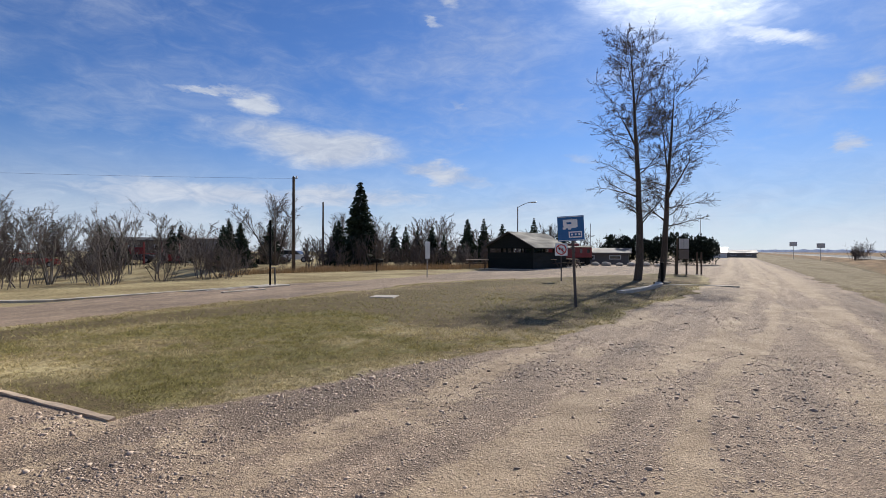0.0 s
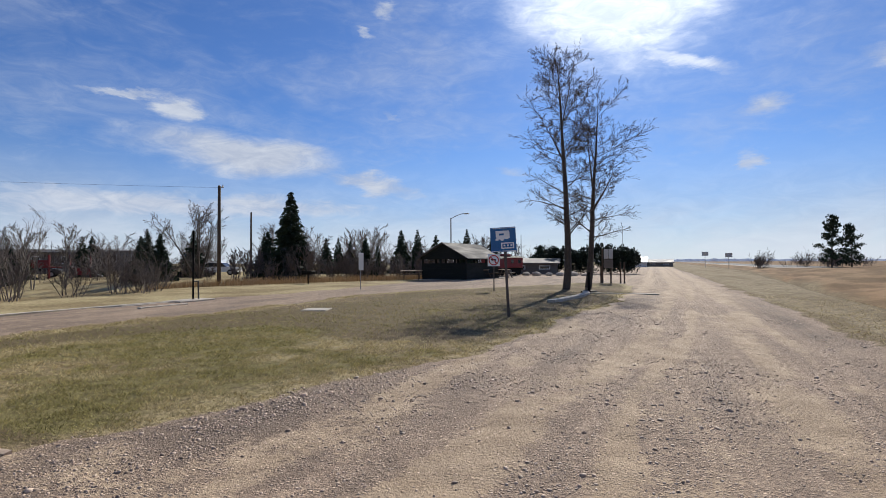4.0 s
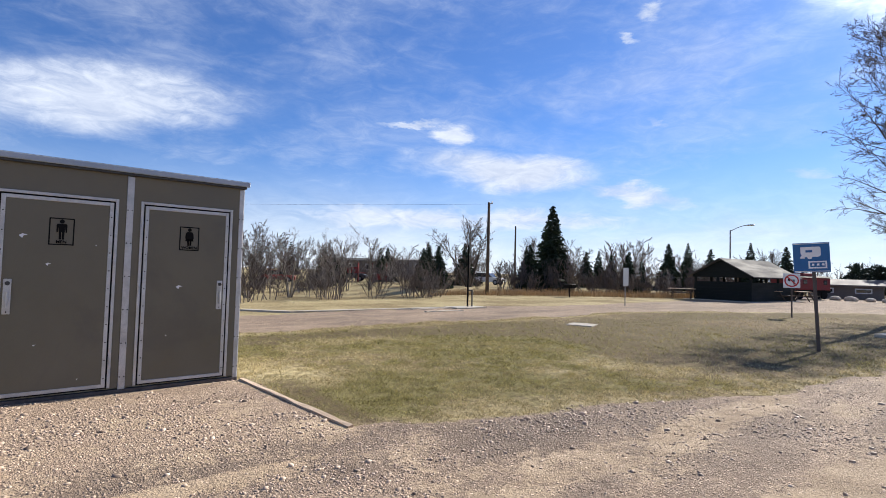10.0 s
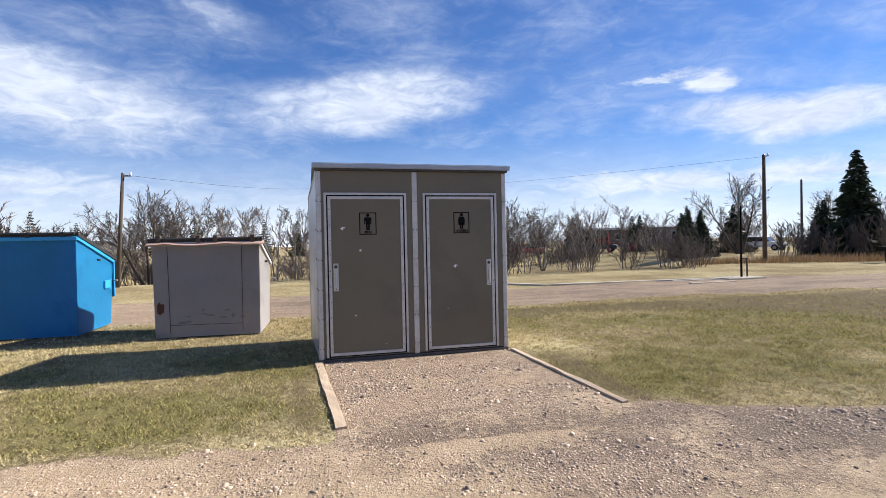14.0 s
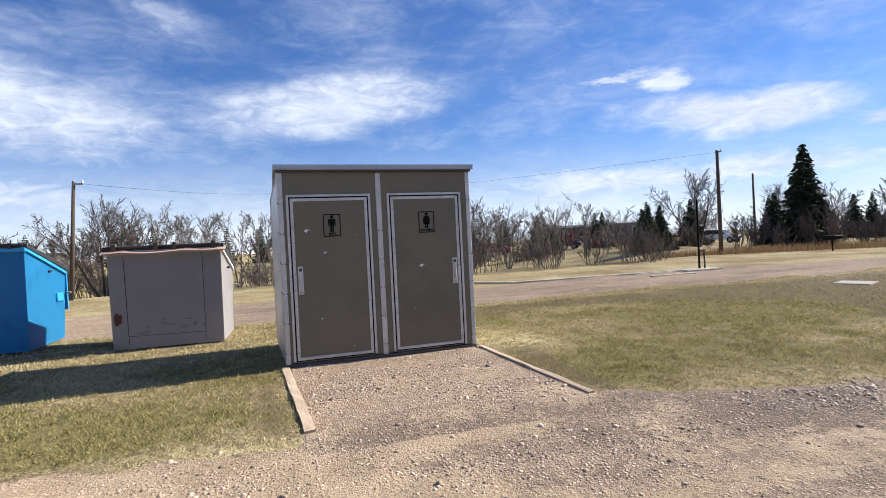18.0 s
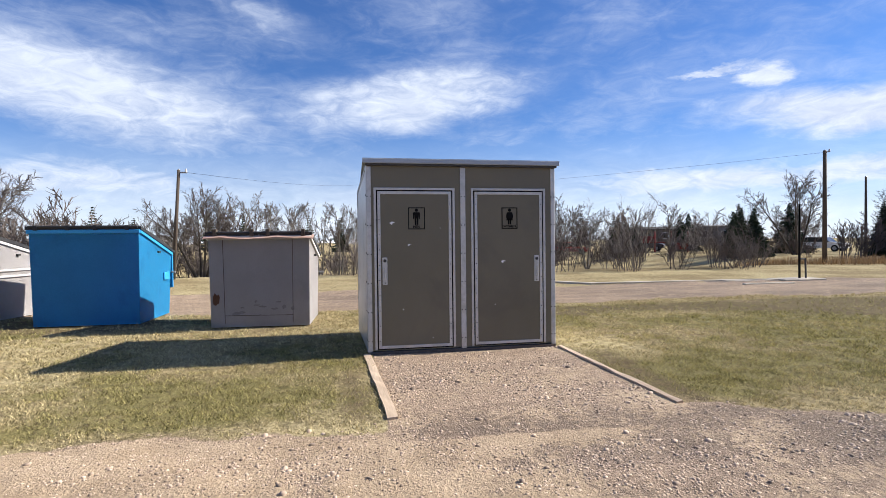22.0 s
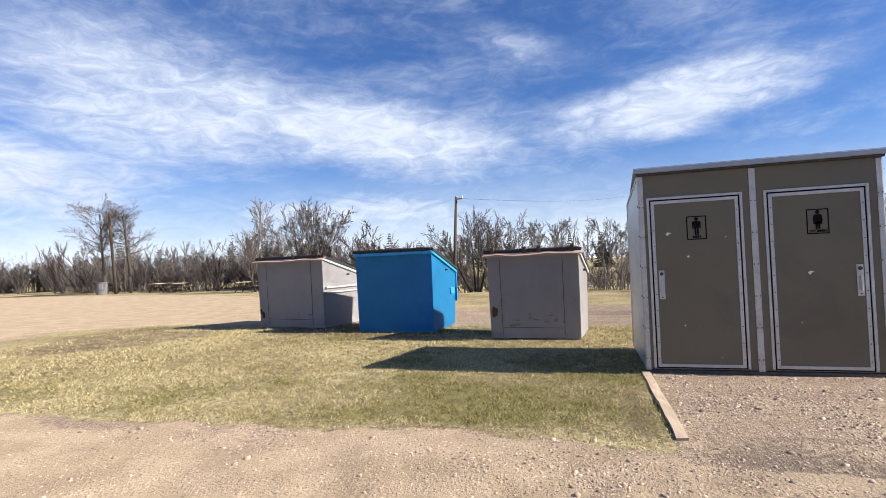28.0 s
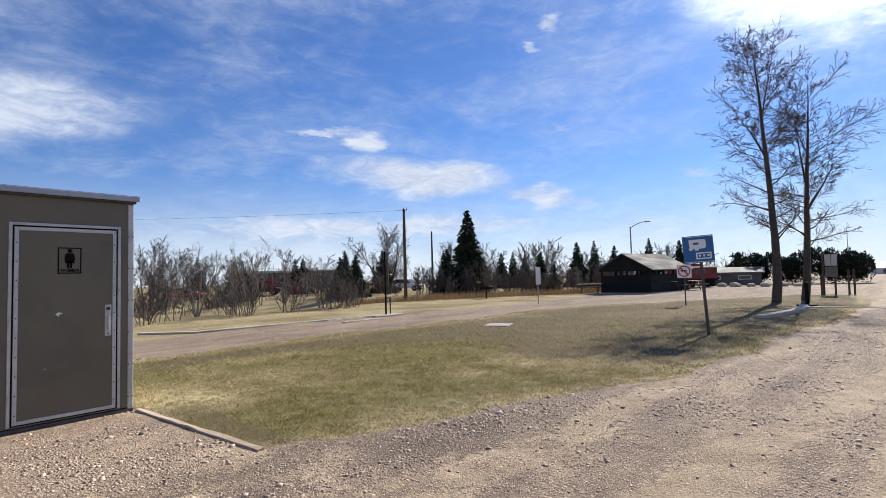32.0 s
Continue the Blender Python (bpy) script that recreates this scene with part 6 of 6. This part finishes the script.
for i in range(26):
    a = radians(62 + i * 3.2)
    x, y = -math.sin(a) * (118 + 9 * (i % 4)), math.cos(a) * (118 + 9 * (i % 4))
    plant_spruce(x, y, 6.4 + (i * 37 % 11) * 0.22, 3 + i % 2, "far dark spruce on the horizon")

# ---------------------------------------------------------------- grass blades and loose stones


def island_material(name, ramps, attribute=None, rough=0.9, spec=0.1):
    """Colours that differ from blade to blade, or stone to stone."""
    m = bpy.data.materials.new(name)
    m.use_nodes = True
    n = Nodes(m.node_tree)
    b = m.node_tree.nodes["Principled BSDF"]
    r = n.add("ShaderNodeNewGeometry").outputs["Random Per Island"]
    col = n.mix(r, ramps[0], ramps[1])
    if attribute:
        k = n.add("ShaderNodeAttribute", attribute_name=attribute).outputs["Fac"]
        col = n.mix(n.ramp(n.math("ADD", k, n.math("MULTIPLY", n.math("SUBTRACT", r, 0.5), 1.0)), 0.45, 1.05), col, n.mix(r, ramps[2], ramps[3]))
    m.node_tree.links.new(col, b.inputs["Base Color"])
    b.inputs["Roughness"].default_value = rough
    b.inputs["Specular IOR Level"].default_value = spec
    b.inputs["Diffuse Roughness"].default_value = 0.3
    if attribute:
        thin = n.add("ShaderNodeBsdfTranslucent", {"Color": col})
        both = n.add("ShaderNodeMixShader", {0: 0.25, 1: b.outputs[0], 2: thin.outputs[0]})
        m.node_tree.links.new(both.outputs[0], m.node_tree.nodes["Material Output"].inputs[0])
    return m


def scatter(rng, count, x0, x1, y0, y1, reach):
    """Spots that thin out with the distance from the yard's middle."""
    x, y = rng.uniform(x0, x1, count), rng.uniform(y0, y1, count)
    keep = rng.uniform(0, 1, count) < np.clip(reach / np.hypot(x, y + 0.0), 0, 1) ** 1.7
    return x[keep], y[keep]


def grass_blades():
    rng = np.random.RandomState(77)
    x, y = scatter(rng, 4200000, -12.4, 8.0, -13.0, 26.0, 6.2)
    gravel, green, bare, brown = (on_ground(k, x, y) for k in ("gravel", "green", "bare", "brown"))
    inside_hut = (x > HX - HD) & (x < HX + 0.02) & (y > HY0) & (y < HY1)
    keep = (gravel < 0.42) & (rng.uniform(0, 1, len(x)) > bare * 0.85) & ~inside_hut & ((x < 0) | (rng.uniform(0, 1, len(x)) < 0.4)) & (brown < 0.4)
    x, y, green = x[keep], y[keep], green[keep]
    # tufts: thick here, worn thin there
    keep = rough_noise(x, y, 6.0, 91, 3) * 2.2 + rng.uniform(-0.5, 0.9, len(x)) > 0.1
    x, y, green = x[keep], y[keep], green[keep]
    green = green + rough_noise(x, y, 1.3, 93) * 1.0 + rough_noise(x, y, 6.0, 94, 2) * 0.9
    n = len(x)
    z = on_ground("z", x, y)
    far = np.clip(np.hypot(x, y) / 6.0, 1, 2.3)
    h = rng.uniform(0.016, 0.050, n) * np.sqrt(far)
    w = rng.uniform(0.0030, 0.0070, n) * far
    a, tilt, b = rng.uniform(0, 6.283, n), rng.uniform(0.5, 1.45, n), rng.uniform(0, 6.283, n)
    side = np.stack([np.cos(a) * w, np.sin(a) * w, np.zeros(n)], 1)
    base = np.stack([x, y, z - 0.004], 1)
    tip = base + np.stack([np.cos(b) * np.sin(tilt) * h, np.sin(b) * np.sin(tilt) * h, np.cos(tilt) * h + 0.006], 1)
    me = quad_mesh("grass_blades", np.stack([base - side, base + side, tip], 1).reshape(-1, 3), np.arange(3 * n).reshape(-1, 3))
    at = me.attributes.new("green", "FLOAT", "POINT")
    at.data.foreach_set("value", np.repeat(green, 3).astype(np.float32))
    me.materials.append(island_material("grass_blade", ((0.22, 0.176, 0.088), (0.72, 0.61, 0.35), (0.078, 0.073, 0.023), (0.50, 0.435, 0.185)), "green"))
    tagged(new("grass_blades", me), "short patchy green and straw grass", "grass", kind="stuff")


def stone_field(x, y, s, rng):
    """Rounded stones at the given places: a sunken ring, a shoulder ring and a top each."""
    n = len(x)
    a = np.arange(5) * 1.2566
    low = np.stack([np.cos(a), np.sin(a), np.full(5, -0.25)], 1)
    mid = np.stack([np.cos(a + 0.5) * 0.82, np.sin(a + 0.5) * 0.82, np.full(5, 0.38)], 1)
    form = np.concatenate([low, mid, [(0.05, 0.0, 0.66)]])
    V = form[None] * rng.uniform(0.78, 1.2, (n, 11, 1)) * s[:, None, None] + rng.normal(0, 0.07, (n, 11, 3)) * s[:, None, None]
    V = V * np.stack([rng.uniform(0.8, 1.35, n), rng.uniform(0.7, 1.0, n), rng.uniform(0.45, 0.95, n)], 1)[:, None]
    t = rng.uniform(0, 6.283, n)
    c, si = np.cos(t)[:, None], np.sin(t)[:, None]
    V = np.stack([V[..., 0] * c - V[..., 1] * si, V[..., 0] * si + V[..., 1] * c, V[..., 2]], -1)
    V = V + np.stack([x, y, on_ground("z", x, y) + s * 0.10], 1)[:, None]
    f = [(k, (k + 1) % 5, 5 + k) for k in range(5)] + [((k + 1) % 5, 5 + (k + 1) % 5, 5 + k) for k in range(5)] + [(5 + k, 5 + (k + 1) % 5, 10) for k in range(5)]
    F = (np.array(f)[None] + 11 * np.arange(n)[:, None, None]).reshape(-1, 3)
    return V.reshape(-1, 3), F


def loose_stones():
    rng = np.random.RandomState(78)
    x, y = scatter(rng, 900000, -7.4, 4.5, -6.5, 16.0, 3.8)
    gravel, clay, moist_shade = (on_ground(k, x, y) for k in ("gravel", "clay", "moist_shade"))
    heap = np.clip(0.45 + rough_noise(x, y * 0.6, 1.6, 95) * 1.5 + rough_noise(x, y, 5.0, 99, 2) * 0.8, 0.02, 1)
    p = gravel * (0.03 + 0.22 * moist_shade + 0.42 * (1 - clay) ** 1.5) * heap + 0.012 * (gravel > 0.1)
    p = np.where((x < -4.7) & (y > 0.1) & (y < 2.6), np.clip(0.30 + rough_noise(x, y, 2.0, 97) * 0.7, 0.05, 0.6), p)
    bank = np.exp(-(((x + 4.0) / 0.45) ** 2)) * step(y + 2.5, 0, 1.5) * step(6.0 - y, 0, 2)
    p = p + 0.5 * bank * heap * (gravel > 0.3)
    keep = rng.uniform(0, 1, len(x)) < p * 0.72
    x, y = x[keep], y[keep]
    n = len(x)
    s = np.clip(rng.lognormal(-4.82, 0.45, n), 0.004, 0.034) * np.clip(np.hypot(x, y) / 5, 0.85, 1.25)
    me = quad_mesh("loose_gravel", *stone_field(x, y, s, rng))
    me.polygons.foreach_set("use_smooth", np.ones(len(me.polygons), bool))
    me.materials.append(island_material("gravel_stone", ((0.21, 0.153, 0.110), (0.64, 0.485, 0.36)), None, 0.65, 0.25))
    tagged(new("loose_gravel", me), "loose beige and grey gravel stones", "gravel", kind="stuff")


def dry_reeds():
    """Tall tan grass standing round the pole and along the far bushes."""
    rng = np.random.RandomState(79)
    spots = np.array([(a, b) for a, b, c in strip(rng, [(-27.5, 22.5), (-25.2, 26.5), (-22.5, 32), (-19.5, 38), (-17.5, 43)], 0.8, 9000, 0, 1)])
    x, y = spots.T
    n = len(x)
    h, w = rng.uniform(0.18, 0.6, n), rng.uniform(0.008, 0.018, n)
    a, b, t = rng.uniform(0, 6.283, n), rng.uniform(0, 6.283, n), rng.uniform(0, 0.5, n)
    base = np.stack([x, y, on_ground("z", x, y) - 0.02], 1)
    side = np.stack([np.cos(a) * w, np.sin(a) * w, 0 * w], 1)
    tip = base + np.stack([np.cos(b) * np.sin(t) * h, np.sin(b) * np.sin(t) * h, np.cos(t) * h], 1)
    me = quad_mesh("dry_reeds", np.stack([base - side, base + side, tip], 1).reshape(-1, 3), np.arange(3 * n).reshape(-1, 3))
    me.materials.append(island_material("dry_reed", ((0.26, 0.17, 0.085), (0.50, 0.36, 0.20))))
    tagged(new("dry_reeds", me), "tall tan dry grass along the bushes", "grass", kind="stuff")


grass_blades()
dry_reeds()
loose_stones()
